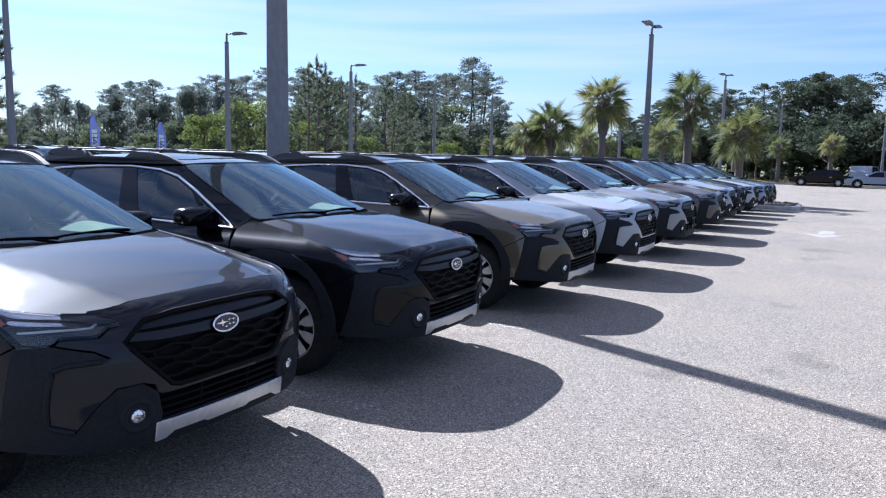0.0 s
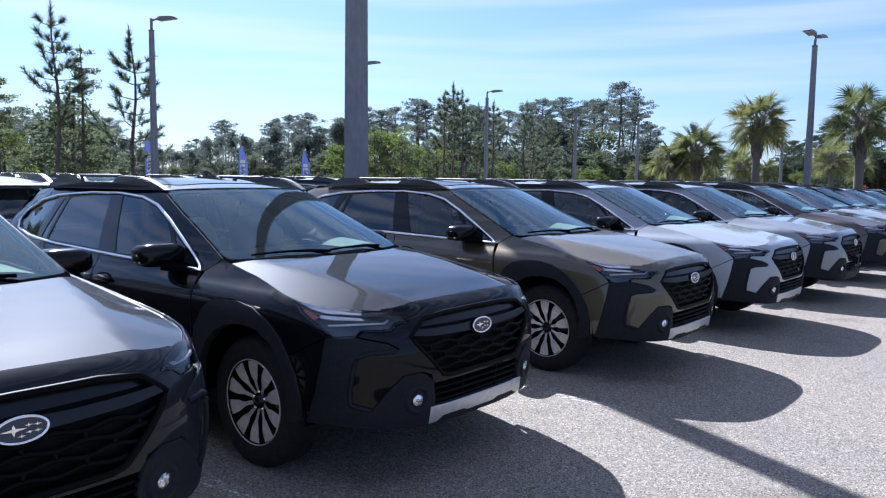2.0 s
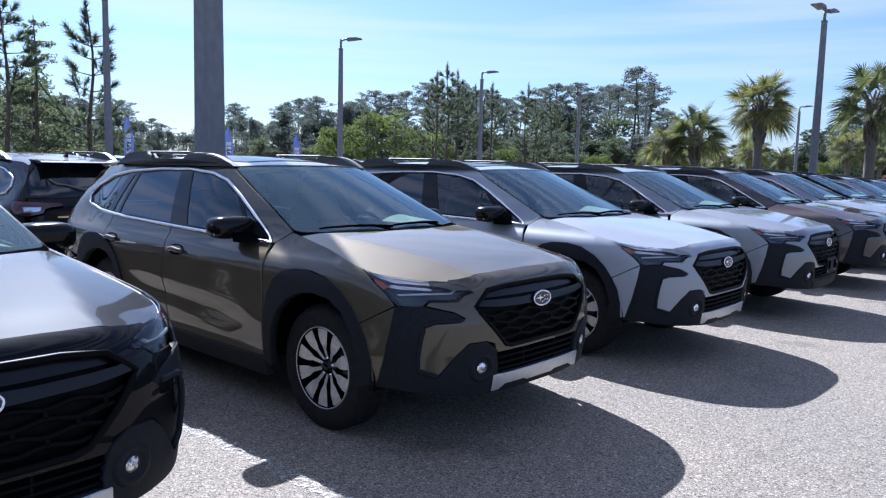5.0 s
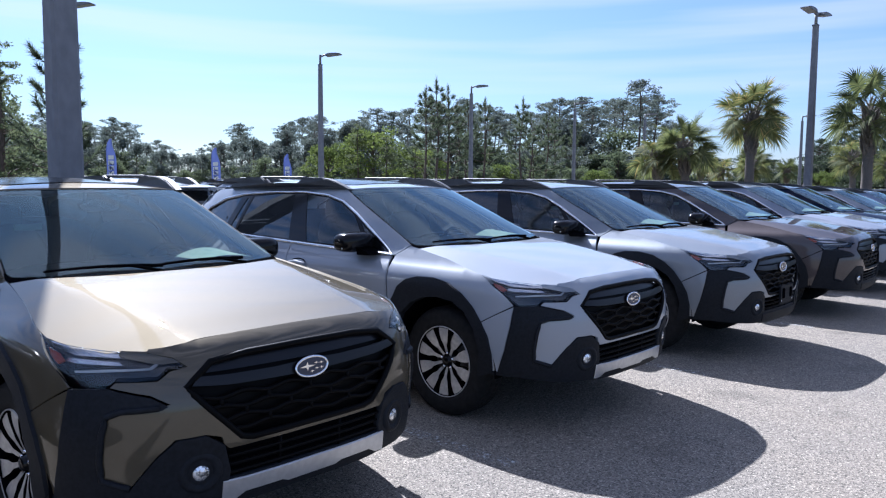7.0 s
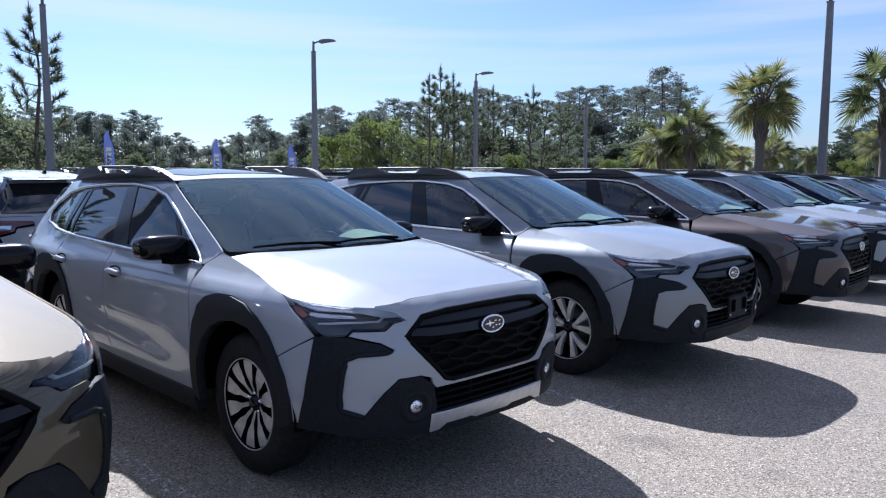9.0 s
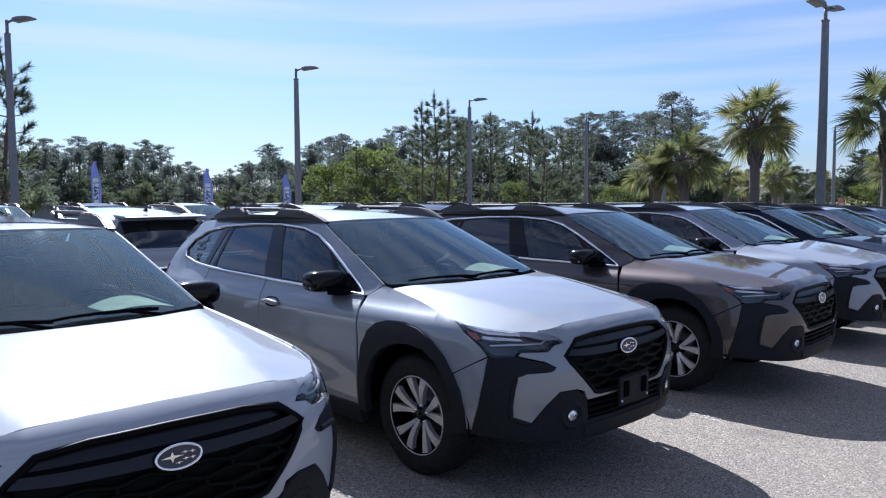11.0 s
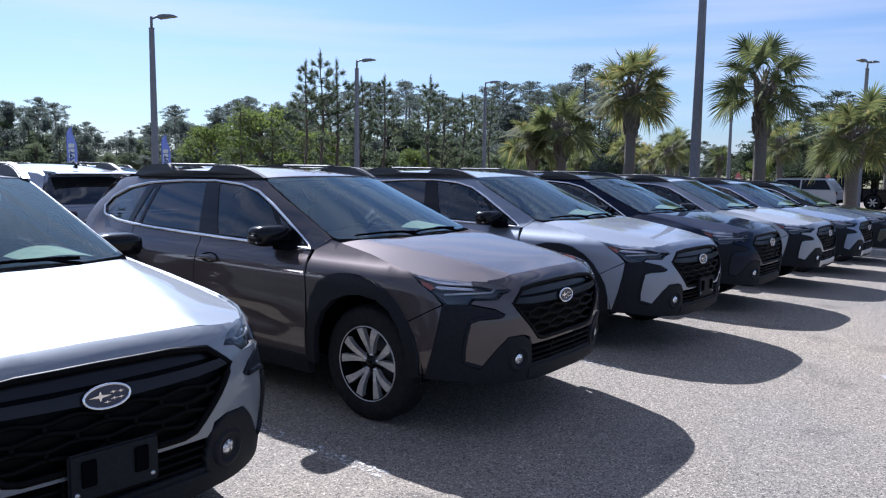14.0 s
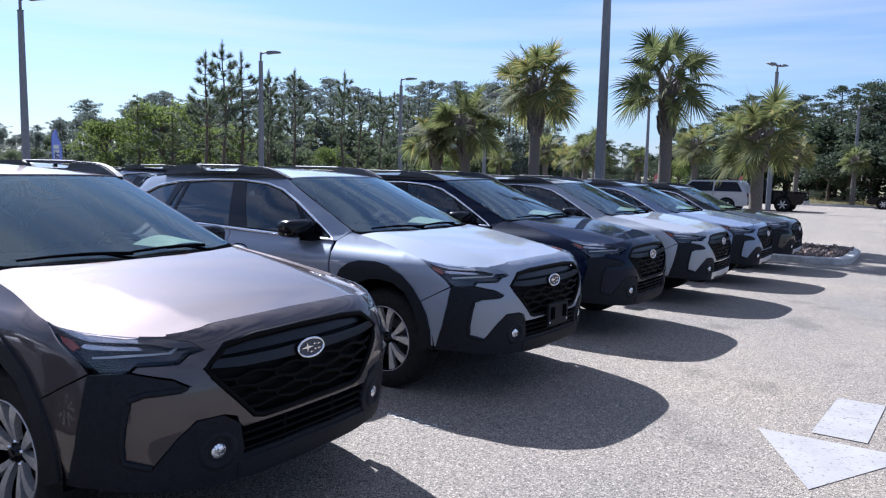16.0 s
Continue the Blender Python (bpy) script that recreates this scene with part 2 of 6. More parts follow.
def sheet(outline, surface, off=0.0, thick=0.012, step=0.05, holes=(), flip=False):
    """A mesh that follows surface(u, v, off) within a flat outline, with turned-in edges of that thickness and true normals."""
    loops = [dense(list(outline), step)] + [dense(list(h), step) for h in holes]
    pts, edges = [], []
    for lp in loops:
        k = len(pts)
        pts += lp
        edges += [(k + i, k + (i + 1) % len(lp)) for i in range(len(lp))]
    us, vs = [p[0] for p in loops[0]], [p[1] for p in loops[0]]
    u = min(us) + step * 0.5
    while u < max(us):
        v = min(vs) + step * 0.5
        while v < max(vs):
            if inside((u, v), loops[0]) and not any(inside((u, v), h) for h in loops[1:]):
                if all((u - a) ** 2 + (v - b) ** 2 > (0.45 * step) ** 2 for a, b in pts[:sum(map(len, loops))]):
                    pts.append((u, v))
            v += step
        u += step
    co, _, faces, *_ = geometry.delaunay_2d_cdt([Vector(p) for p in pts], edges, [], 0, 1e-6)
    tris = []
    for f in faces:
        c = sum((Vector(co[i]) for i in f), Vector((0, 0))) / len(f)
        if inside(c, loops[0]) and not any(inside(c, h) for h in loops[1:]):
            tris.append(tuple(f))
    verts, normals = [], []
    h = 0.006
    for p in co:
        a = Vector(surface(p[0], p[1], off))
        du = Vector(surface(p[0] + h, p[1], off)) - Vector(surface(p[0] - h, p[1], off))
        dv = Vector(surface(p[0], p[1] + h, off)) - Vector(surface(p[0], p[1] - h, off))
        verts.append(a)
        n = du.cross(dv).normalized()
        normals.append(-n if flip else n)
    polys = [t[::-1] if flip else t for t in tris]
    if thick:
        count = {}
        for t in polys:
            for a, b in zip(t, t[1:] + t[:1]):
                count[(a, b)] = count.get((a, b), 0) + 1
        rim = [(a, b) for (a, b) in count if (b, a) not in count]
        for a, b in rim:
            k = len(verts)
            va, vb, na, nb = verts[a], verts[b], normals[a], normals[b]
            side = (vb - va).cross((na + nb) * 0.5).normalized()
            verts += [va, vb, vb - nb * thick, va - na * thick]
            normals += [(side + na).normalized(), (side + nb).normalized(), side, side]
            polys.append((k + 1, k, k + 3, k + 2))
    me = bpy.data.meshes.new("sheet")
    me.from_pydata([tuple(v) for v in verts], [], polys)
    me.polygons.foreach_set("use_smooth", [True] * len(polys))
    me.normals_split_custom_set_from_vertices([tuple(n) for n in normals])
    return me


def tube(points, radius, sides=8, closed=False, flat=1.0):
    """A bmesh tube along points; flat squeezes it upright."""
    bm = bmesh.new()
    pts = [Vector(p) for p in points]
    rings = []
    n = len(pts)
    for i, p in enumerate(pts):
        a, b = (pts[(i - 1) % n], pts[(i + 1) % n]) if closed else (pts[max(i - 1, 0)], pts[min(i + 1, n - 1)])
        t = (b - a).normalized()
        u = t.cross(Vector((0, 0, 1)) if abs(t.z) < 0.95 else Vector((1, 0, 0))).normalized()
        w = u.cross(t)
        r = radius(i / (n - 1)) if callable(radius) else radius
        rings.append([bm.verts.new(p + u * r * math.cos(k * math.tau / sides) + w * r * flat * math.sin(k * math.tau / sides)) for k in range(sides)])
    for i in range(n if closed else n - 1):
        a, b = rings[i], rings[(i + 1) % n]
        for k in range(sides):
            bm.faces.new((a[k], a[(k + 1) % sides], b[(k + 1) % sides], b[k])).smooth = True
    if not closed:
        bm.faces.new(rings[0][::-1])
        bm.faces.new(rings[-1])
    bmesh.ops.recalc_face_normals(bm, faces=bm.faces)
    return bm


def lathe(profile, steps=40, axis="y"):
    """A bmesh turned round y (or z) from (radius, height) pairs."""
    bm = bmesh.new()
    rings = []
    for k in range(steps):
        a = k * math.tau / steps
        c, s = math.cos(a), math.sin(a)
        rings.append([bm.verts.new((r * c, h, r * s) if axis == "y" else (r * c, r * s, h)) for r, h in profile])
    for k in range(steps):
        a, b = rings[k], rings[(k + 1) % steps]
        for i in range(len(profile) - 1):
            bm.faces.new((a[i], a[i + 1], b[i + 1], b[i])).smooth = True
    bmesh.ops.remove_doubles(bm, verts=bm.verts, dist=1e-5)
    bmesh.ops.recalc_face_normals(bm, faces=bm.faces)
    return bm


def prism(outline, place, depth, bevel=0.0):
    """An outline (u, v) drawn out by depth along w; place(u, v, w) gives the point."""
    bm = bmesh.new()
    a = [bm.verts.new(place(u, v, 0.0)) for u, v in outline]
    b = [bm.verts.new(place(u, v, depth)) for u, v in outline]
    bm.faces.new(a)
    bm.faces.new(b[::-1])
    for i in range(len(a)):
        j = (i + 1) % len(a)
        bm.faces.new((a[j], a[i], b[i], b[j]))
    bmesh.ops.recalc_face_normals(bm, faces=bm.faces)
    if bevel:
        bmesh.ops.bevel(bm, geom=bm.edges[:], offset=bevel, segments=2, affect="EDGES", clamp_overlap=True)
    return bm


def block(size, centre, bevel=0.01, segments=2):
    bm = bmesh.new()
    bmesh.ops.create_cube(bm, size=1, matrix=Matrix.LocRotScale(centre, None, size))
    if bevel:
        bmesh.ops.bevel(bm, geom=bm.edges[:], offset=bevel, segments=segments, affect="EDGES", clamp_overlap=True)
    return bm


def blob(size, centre, power=2.6, rings=12, sides=20):
    """A rounded, slightly boxy lump."""
    bm = bmesh.new()
    bmesh.ops.create_uvsphere(bm, u_segments=sides, v_segments=rings, radius=1)
    for v in bm.verts:
        d = sum(abs(c) ** power for c in v.co) ** (1 / power)
        v.co = Vector([centre[i] + v.co[i] / d * size[i] for i in range(3)])
    for f in bm.faces:
        f.smooth = True
    return bm


# ---- the car's shape: x forward from the front axle, z up from the ground, s along the outline in plan from the nose's middle ----
PLAN = spline([(0.93, -0.001), (0.928, 0.22), (0.905, 0.45), (0.84, 0.62), (0.72, 0.76), (0.52, 0.865), (0.25, 0.905), (-0.2, 0.915), (-0.8, 0.92), (-1.5, 0.922),
               (-2.2, 0.92), (-2.8, 0.918), (-3.2, 0.905), (-3.5, 0.88), (-3.74, 0.79), (-3.86, 0.55), (-3.895, 0.27), (-3.9, 0.0)], 16)
PLAN[0, 1] = 0
ARC = np.concatenate([[0], np.cumsum(np.hypot(*np.diff(PLAN, axis=0).T))])
END = float(ARC[-1])
TURN_OUT = np.array([np.interp(np.clip(ARC + k, 0, END), ARC, PLAN[:, 0]) for k in (-0.05, 0.05)] + [np.interp(np.clip(ARC + k, 0, END), ARC, PLAN[:, 1]) for k in (-0.05, 0.05)])
nose = table([(0.15, 0.24), (0.2, 0.17), (0.26, 0.07), (0.32, 0.035), (0.4, 0.02), (0.5, 0.012), (0.6, 0.0), (0.7, 0.002), (0.78, 0.018), (0.86, 0.045), (0.92, 0.085), (0.96, 0.14), (1.0, 0.22), (1.6, 1.4)])
flank = table([(0.15, 0.09), (0.22, 0.06), (0.3, 0.04), (0.4, 0.022), (0.52, 0.006), (0.66, 0.004), (0.78, 0.012), (0.86, 0.012), (0.92, 0.025), (0.97, 0.06), (1.01, 0.095), (1.06, 0.118), (1.2, 0.175), (1.4, 0.275), (1.48, 0.325), (1.54, 0.40), (1.6, 0.52)])
tail = table([(0.15, 0.2), (0.25, 0.1), (0.35, 0.03), (0.5, 0.0), (0.65, 0.0), (0.72, 0.03), (0.9, 0.04), (1.0, 0.05), (1.08, 0.08), (1.2, 0.17), (1.4, 0.36), (1.5, 0.47), (1.6, 0.6)])


def skin(s, z, off=0.0):
    """A point of the car's flank for s from the nose (negative: the other half), off metres outward; y is positive where s is."""
    if s < 0:
        x, y, z = skin(-s, z, off)
        return (x, -y, z)
    if s > END:
        x, y, z = skin(2 * END - s, z, off)
        return (x, -y, z)
    x, y = np.interp(s, ARC, PLAN[:, 0]), np.interp(s, ARC, PLAN[:, 1])
    tx = np.interp(s, ARC, TURN_OUT[1]) - np.interp(s, ARC, TURN_OUT[0])
    ty = np.interp(s, ARC, TURN_OUT[3]) - np.interp(s, ARC, TURN_OUT[2])
    if s < 0.05:
        tx *= s / 0.05
    if s > END - 0.05:
        tx *= (END - s) / 0.05
    k = math.hypot(tx, ty)
    nx, ny = ty / k, -tx / k
    wf, wr = 1 - ramp(s, 0.55, 1.45), ramp(s, END - 1.5, END - 0.6)
    d = flank(z) * (1 - wf - wr) + nose(z) * wf + tail(z) * wr
    g = min(max((z - 0.97) / 0.12, 0), 1)
    hollow = ramp(-x, 0.50, 0.95) * (1 - ramp(-x, 2.0, 2.45))
    d += 0.020 * hollow * math.exp(-((z - 0.53 - 0.05 * max(-x - 0.5, 0)) / 0.065) ** 2) - 0.007 * hollow * math.exp(-((z - 0.40) / 0.04) ** 2)
    d += g * (0.055 * ramp(x, -1.5, -0.45) + 0.06 * ramp(-x, 2.6, 3.6) * (1 - wr)) - off
    return (float(x - nx * d), float(max(y - ny * d, 0.0)), z)


def flank_side(side):
    def f(s, z, off):
        x, y, z = skin(s, z, off)
        return (x, y * side, z)
    return f


hood_line = table([(-0.6, 1.14), (-0.42, 1.125), (-0.03, 1.088), (0.26, 1.05), (0.53, 1.008), (0.7, 0.974), (0.8, 0.955), (0.86, 0.94), (1.0, 0.9)])


def hood_top(x, y, off):
    """The bonnet: a raised flat middle, a crease that runs inward to the nose, and sides that slope off to the wings."""
    crease = 0.43 + 0.20 * (0.78 - x) / 1.1
    u = abs(y) - crease
    fall = (0.5 * (u + math.hypot(u, 0.022)) - 0.006) / (0.8 - crease)
    z = hood_line(x) - (0.055 + 0.03 * x) * max(fall, 0.0) - 0.010 * (abs(y) / 0.8) ** 2 - 0.001
    return (x, y, z + off)


def screen(u, v, off):
    """The windshield: u across from -1 to 1, v from the cowl up to the roof."""
    xe, ye, ze = skin(1.97 + 0.9 * v, 1.10 + 0.385 * v)
    xc, zc = -0.25 - 0.915 * v - 0.03 * math.sin(math.pi * v), 1.092 + 0.405 * v + 0.022 * math.sin(math.pi * v)
    k = abs(u) ** 2.2
    return (xc + (xe - xc) * k + 0.5 * off, ye * u, zc + (ze - zc) * k + 0.86 * off)


roof_line = table([(-1.0, 1.475), (-1.17, 1.502), (-1.3, 1.518), (-1.5, 1.536), (-1.8, 1.552), (-2.2, 1.560), (-2.8, 1.540), (-3.3, 1.490), (-3.6, 1.45)])
roof_edge = table([(-1.0, 0.57), (-1.3, 0.573), (-2.0, 0.59), (-2.6, 0.588), (-3.0, 0.57), (-3.4, 0.52), (-3.7, 0.45)])

rail_line = table([(-1.2, 0.600), (-1.3, 0.612), (-1.5, 0.638), (-2.2, 0.648), (-2.7, 0.640), (-3.1, 0.605)])


def roof_top(x, y, off):
    return (x, y, roof_line(x) - (0.030 + 0.036 * ramp(-x, 1.2, 1.8)) * (abs(y) / roof_edge(x)) ** 2.4 + off)


ARCH_OUT = [(2.055, 0.32), (2.02, 0.57), (1.995, 0.74), (1.935, 0.84), (1.855, 0.895), (1.76, 0.92), (1.62, 0.925), (1.48, 0.905), (1.36, 0.85), (1.265, 0.77), (1.2, 0.69), (1.15, 0.6), (1.12, 0.49), (1.125, 0.37)]
ARCH_IN = [(1.235, 0.33), (1.205, 0.50), (1.25, 0.64), (1.325, 0.735), (1.43, 0.79), (1.56, 0.805), (1.69, 0.79), (1.80, 0.745), (1.89, 0.66), (1.945, 0.55), (1.975, 0.42), (1.985, 0.30)]
BACK = 2.745
REAR_OUT = [(s + BACK, z) for s, z in ARCH_OUT]
REAR_IN = [(s + BACK, z) for s, z in ARCH_IN]
WINDOWS = [(2.12, 1.03), (2.26, 1.10), (2.42, 1.19), (2.62, 1.295), (2.83, 1.39), (3.04, 1.435), (3.4, 1.457), (3.8, 1.45), (4.3, 1.42), (4.65, 1.37), (4.90, 1.285), (4.98, 1.20), (4.91, 1.13), (4.65, 1.092), (4.0, 1.065), (3.34, 1.052), (2.7, 1.04)]


def car_wheel(parent, x, side, style):
    """A wheel with tyre, alloy rim and cap; its outer face looks along side * y."""
    hub = new("wheel")
    hub.parent = parent
    hub.matrix_basis = pose(x, side * 0.735, 0.362, 0, 0, 0 if side > 0 else 180)
    R = 0.362
    tyre = lathe([(0.232, -0.10), (0.25, -0.112), (0.32, -0.112), (0.348, -0.10), (R, -0.075), (R, 0.075), (0.350, 0.098), (0.325, 0.112), (0.30, 0.110), (0.27, 0.114), (0.245, 0.108), (0.232, 0.096), (0.225, 0.08)], 56)
    part("tyre", tyre, RUBBER, hub)
    bm = bmesh.new()
    for k in range(56):
        for lane in (-0.05, 0.0, 0.05):
            a = (k + (0.5 if lane == 0 else 0)) * math.tau / 56
            m = Matrix.Rotation(-a, 4, "Y") @ pose(R - 0.002, lane, 0, 0, 0, 0)
            bmesh.ops.create_cube(bm, size=1, matrix=m @ Matrix.Diagonal((0.010, 0.038, 0.026, 1)))
    part("tread", bm, RUBBER, hub)
    barrel = lathe([(0.238, 0.102), (0.232, 0.106), (0.226, 0.098), (0.215, 0.06), (0.205, -0.08), (0.02, -0.08)], 48)
    part("rim", barrel, DARK, hub)
    part("rim_lip", lathe([(0.238, 0.102), (0.237, 0.108), (0.232, 0.108), (0.230, 0.100)], 56), MACHINED, hub)
    part("brake_disc", lathe([(0.04, 0.0), (0.155, 0.0), (0.155, -0.02), (0.04, -0.02)], 36), BRAKE, hub)
    for k in range(10):
        pair, odd = divmod(k, 2)
        a = pair * math.tau / 5 + ((0.30 if odd else -0.30) if style == "silver" else odd * math.pi / 5) + 0.3
        lean = (-0.10 if odd else 0.10) if style == "silver" else 0.0
        bm = bmesh.new()
        rows = []
        for i in range(13):
            t = i / 12
            r = 0.045 + (0.228 - 0.045) * t
            ang = a + lean * (1 - t) * 1.6
            w = 0.011 + 0.019 * t ** 1.2 if style == "silver" else float(np.interp(t, (0, 0.36, 0.52, 0.80, 1.0), (0.010, 0.014, 0.031, 0.042, 0.046)))
            y = 0.062 + 0.036 * math.sin(t * math.pi * 0.55)
            c, s = math.cos(ang), math.sin(ang)
            p = Vector((r * c, y, r * s))
            q = Vector((-s, 0, c))
            rows.append([bm.verts.new(p - q * w + Vector((0, -0.03, 0))), bm.verts.new(p - q * w * 0.92), bm.verts.new(p + q * w * 0.92), bm.verts.new(p + q * w + Vector((0, -0.03, 0)))])
        for u, v in zip(rows, rows[1:]):
            for i in range(3):
                bm.faces.new((u[i], u[i + 1], v[i + 1], v[i]))
        bmesh.ops.recalc_face_normals(bm, faces=bm.faces)
        spoke = part("spoke", bm, MACHINED, hub)
        if style != "silver":
            spoke.data.materials.append(GLOSS_BLACK)
            for i, poly in enumerate(spoke.data.polygons):
                poly.material_index = 0 if i % 3 == 1 else 1
    part("hub_cap", lathe([(0.0, 0.086), (0.024, 0.086), (0.032, 0.080), (0.034, 0.06), (0.062, 0.055), (0.066, 0.0)], 24), GLOSS_BLACK, hub)
    for k in range(5):
        a = k * math.tau / 5 + 0.3
        bm = lathe([(0.0, 0.072), (0.008, 0.072), (0.010, 0.05)], 8)
        bmesh.ops.translate(bm, verts=bm.verts, vec=(0.05 * math.cos(a), 0, 0.05 * math.sin(a)))
        part("wheel_nut", bm, CHROME, hub)
    return hub


def seat(parent, x, y, wide=0.27):
    ob = part("seat", blob((0.27, wide, 0.10), (x, y, 0.62), 4), SEATING, parent)
    bm = blob((0.09, wide * 0.95, 0.34), (0, 0, 0), 3.2)
    bmesh.ops.transform(bm, matrix=pose(x - 0.31, y, 0.95, 0, -16, 0), verts=bm.verts)
    part("backrest", bm, SEATING, ob)
    for dy in ((0.0,) if wide < 0.4 else (-0.36, 0.36)):
        part("headrest", blob((0.055, 0.13, 0.09), (x - 0.42, y + dy, 1.315), 3), SEATING, ob)


def build_car(style="dark", skid=True, plate=False):
    """A mid-size estate car with raised body, black lower cladding and roof rails, standing with its front axle over the origin, nose to +x."""
    car = new("car")

    def pan(name, outline, mat, side=0, off=0.0, thick=0.014, step=0.05, holes=(), parent=car, label=""):
        surf = flank_side(side) if side else skin
        return mesh_object(name, sheet(outline, surf, off, thick, step, holes, flip=(side < 0)), mat, parent, label)

    # top surfaces
    half = [(-0.335, 0.728), (-0.03, 0.766), (0.25, 0.815), (0.36, 0.818), (0.515, 0.785), (0.64, 0.714), (0.727, 0.612), (0.764, 0.546), (0.775, 0.48), (0.778, 0.40), (0.780, 0.25), (0.781, 0.12)]
    outline = half + [(0.781, 0.0)] + [(x, -y) for x, y in half[::-1]] + [(-0.25, -0.60), (-0.195, -0.4), (-0.172, -0.2), (-0.165, 0.0), (-0.172, 0.2), (-0.195, 0.4), (-0.25, 0.60)]
    hood = mesh_object("hood", sheet(outline, hood_top, 0.0, 0.035, 0.045), BODY, car)
    ws = mesh_object("windshield", sheet(rounded([(-0.985, 0.01), (0.985, 0.01), (0.975, 0.985), (-0.975, 0.985)], 0.05), screen, 0.0, 0.006, 0.09), WINDSHIELD, car)
    ws.visible_shadow = False
    band = [(-1.0, -0.02), (1.0, -0.02), (0.995, 0.06), (0.5, 0.045), (-0.5, 0.045), (-0.995, 0.06)]
    mesh_object("shade_band", sheet(band, screen, -0.006, 0.0, 0.08), DARK, ws)
    mesh_object("sensor_cover", sheet([(-0.16, 0.86), (0.16, 0.86), (0.12, 0.985), (-0.12, 0.985)], screen, -0.02, 0.03, 0.06), DARK, ws)
    ro = [(screen(u, 1.0, 0)[0] - 0.004, abs(screen(u, 1.0, 0)[1])) for u in (0.0, 0.25, 0.5, 0.75, 0.93)] + [(-1.36, 0.569), (-1.7, 0.577), (-2.3, 0.587), (-2.8, 0.575), (-3.2, 0.54), (-3.42, 0.49), (-3.47, 0.3), (-3.48, 0.0)]
    outline = ro[::-1] + [(x, -y) for x, y in ro[1:-1]]
    roof = mesh_object("roof", sheet(outline, roof_top, 0.0, 0.012, 0.08), BODY, car)
    mesh_object("headliner", sheet([(x, y * 0.97) for x, y in outline], roof_top, -0.030, 0.0, 0.12), HEADLINER, roof)
    if skid:
        mesh_object("sunroof", sheet(rounded([(-1.42, 0.40), (-1.42, -0.40), (-2.12, -0.42), (-2.12, 0.42)], 0.07), roof_top, 0.004, 0.006, 0.08), GLOSS_BLACK, roof, "dark glass sunroof")
    part("antenna", prism([(0, 0), (0.16, 0), (0.03, 0.06), (0.0, 0.062)], lambda u, v, w: (-3.1 + u, w - 0.015, 1.49 + v), 0.03, 0.006), GLOSS_BLACK, roof)

    for side in (-1, 1):
        f = flank_side(side)
        # front wing
        pan("fender", [(1.255, 0.972), (1.31, 0.982), (1.6, 1.04), (1.9, 1.085), (1.99, 1.098), (2.09, 1.032), (2.055, 0.91), (2.05, 0.82), (2.03, 0.6)] + ARCH_OUT[2:11] + [(1.06, 0.765), (0.985, 0.803), (1.035, 0.85), (1.125, 0.905), (1.20, 0.95)], BODY, side, step=0.045)
        # doors
        d1 = pan("front_door", [(2.125, 1.025), (2.075, 0.91), (2.07, 0.82), (2.053, 0.6), (2.078, 0.345), (3.178, 0.345), (3.262, 0.6), (3.285, 0.74), (3.265, 0.90), (3.325, 1.048), (2.7, 1.034)], BODY, side, step=0.06)
        d2 = pan("rear_door", [(3.338, 1.048), (3.279, 0.90), (3.299, 0.74), (3.278, 0.6), (3.194, 0.345), (3.86, 0.345), (3.89, 0.52), (3.97, 0.68), (4.09, 0.80), (4.22, 0.88), (4.27, 0.95), (4.29, 1.066), (4.0, 1.06)], BODY, side, step=0.06)
        for door, at in ((d1, 3.1), (d2, 4.12)):
            pts = [f(at + 0.105 * math.cos(a), 0.905 + 0.036 * math.sin(a), -0.003) for a in np.linspace(0, math.tau, 20, endpoint=False)]
            cup = bmesh.new()
            ring = [cup.verts.new(p) for p in pts]
            mid = cup.verts.new(f(at, 0.905, -0.02))
            for i in range(20):
                cup.faces.new((ring[i], ring[(i + 1) % 20], mid)).smooth = True
            bmesh.ops.translate(cup, verts=cup.verts, vec=(0, side * 0.006, 0))
            part("handle_recess", cup, DARK, door)
            part("door_handle", tube([f(at + u, 0.912 - 0.012 * abs(u) / 0.1, 0.008 + 0.022 * (1 - (u / 0.11) ** 2)) for u in np.linspace(-0.11, 0.11, 9)], lambda t: 0.015 + 0.004 * math.sin(math.pi * t), 8), BODY, door)
        # body side round the windows, pillars and rear quarter
        quarter = [(2.0, 1.104), (2.11, 1.155), (2.31, 1.243), (2.53, 1.337), (2.73, 1.425), (2.86, 1.483), (3.2, 1.492), (3.8, 1.492), (4.4, 1.482), (4.9, 1.452), (5.22, 1.39), (5.36, 1.2), (5.44, 1.07),
                   (5.26, 1.06), (5.22, 1.0), (5.28, 0.93), (5.42, 0.90), (5.42, 0.72), (4.95, 0.72), (4.78, 0.70),
                   (4.70, 0.80), (4.62, 0.865), (4.50, 0.91), (4.36, 0.925), (4.24, 0.905), (4.285, 0.96), (4.305, 1.066)]
        lower = [p for p in WINDOWS if p[1] < 1.2 and p[0] > 4.3][::-1]
        upper = [p for p in WINDOWS if not (p[1] < 1.2 and p[0] > 4.3) and not (p[1] < 1.08 and p[0] > 2.2)]
        pan("side_frame", quarter + lower + upper[::-1] + [(2.095, 1.035)], BODY, side, step=0.06)
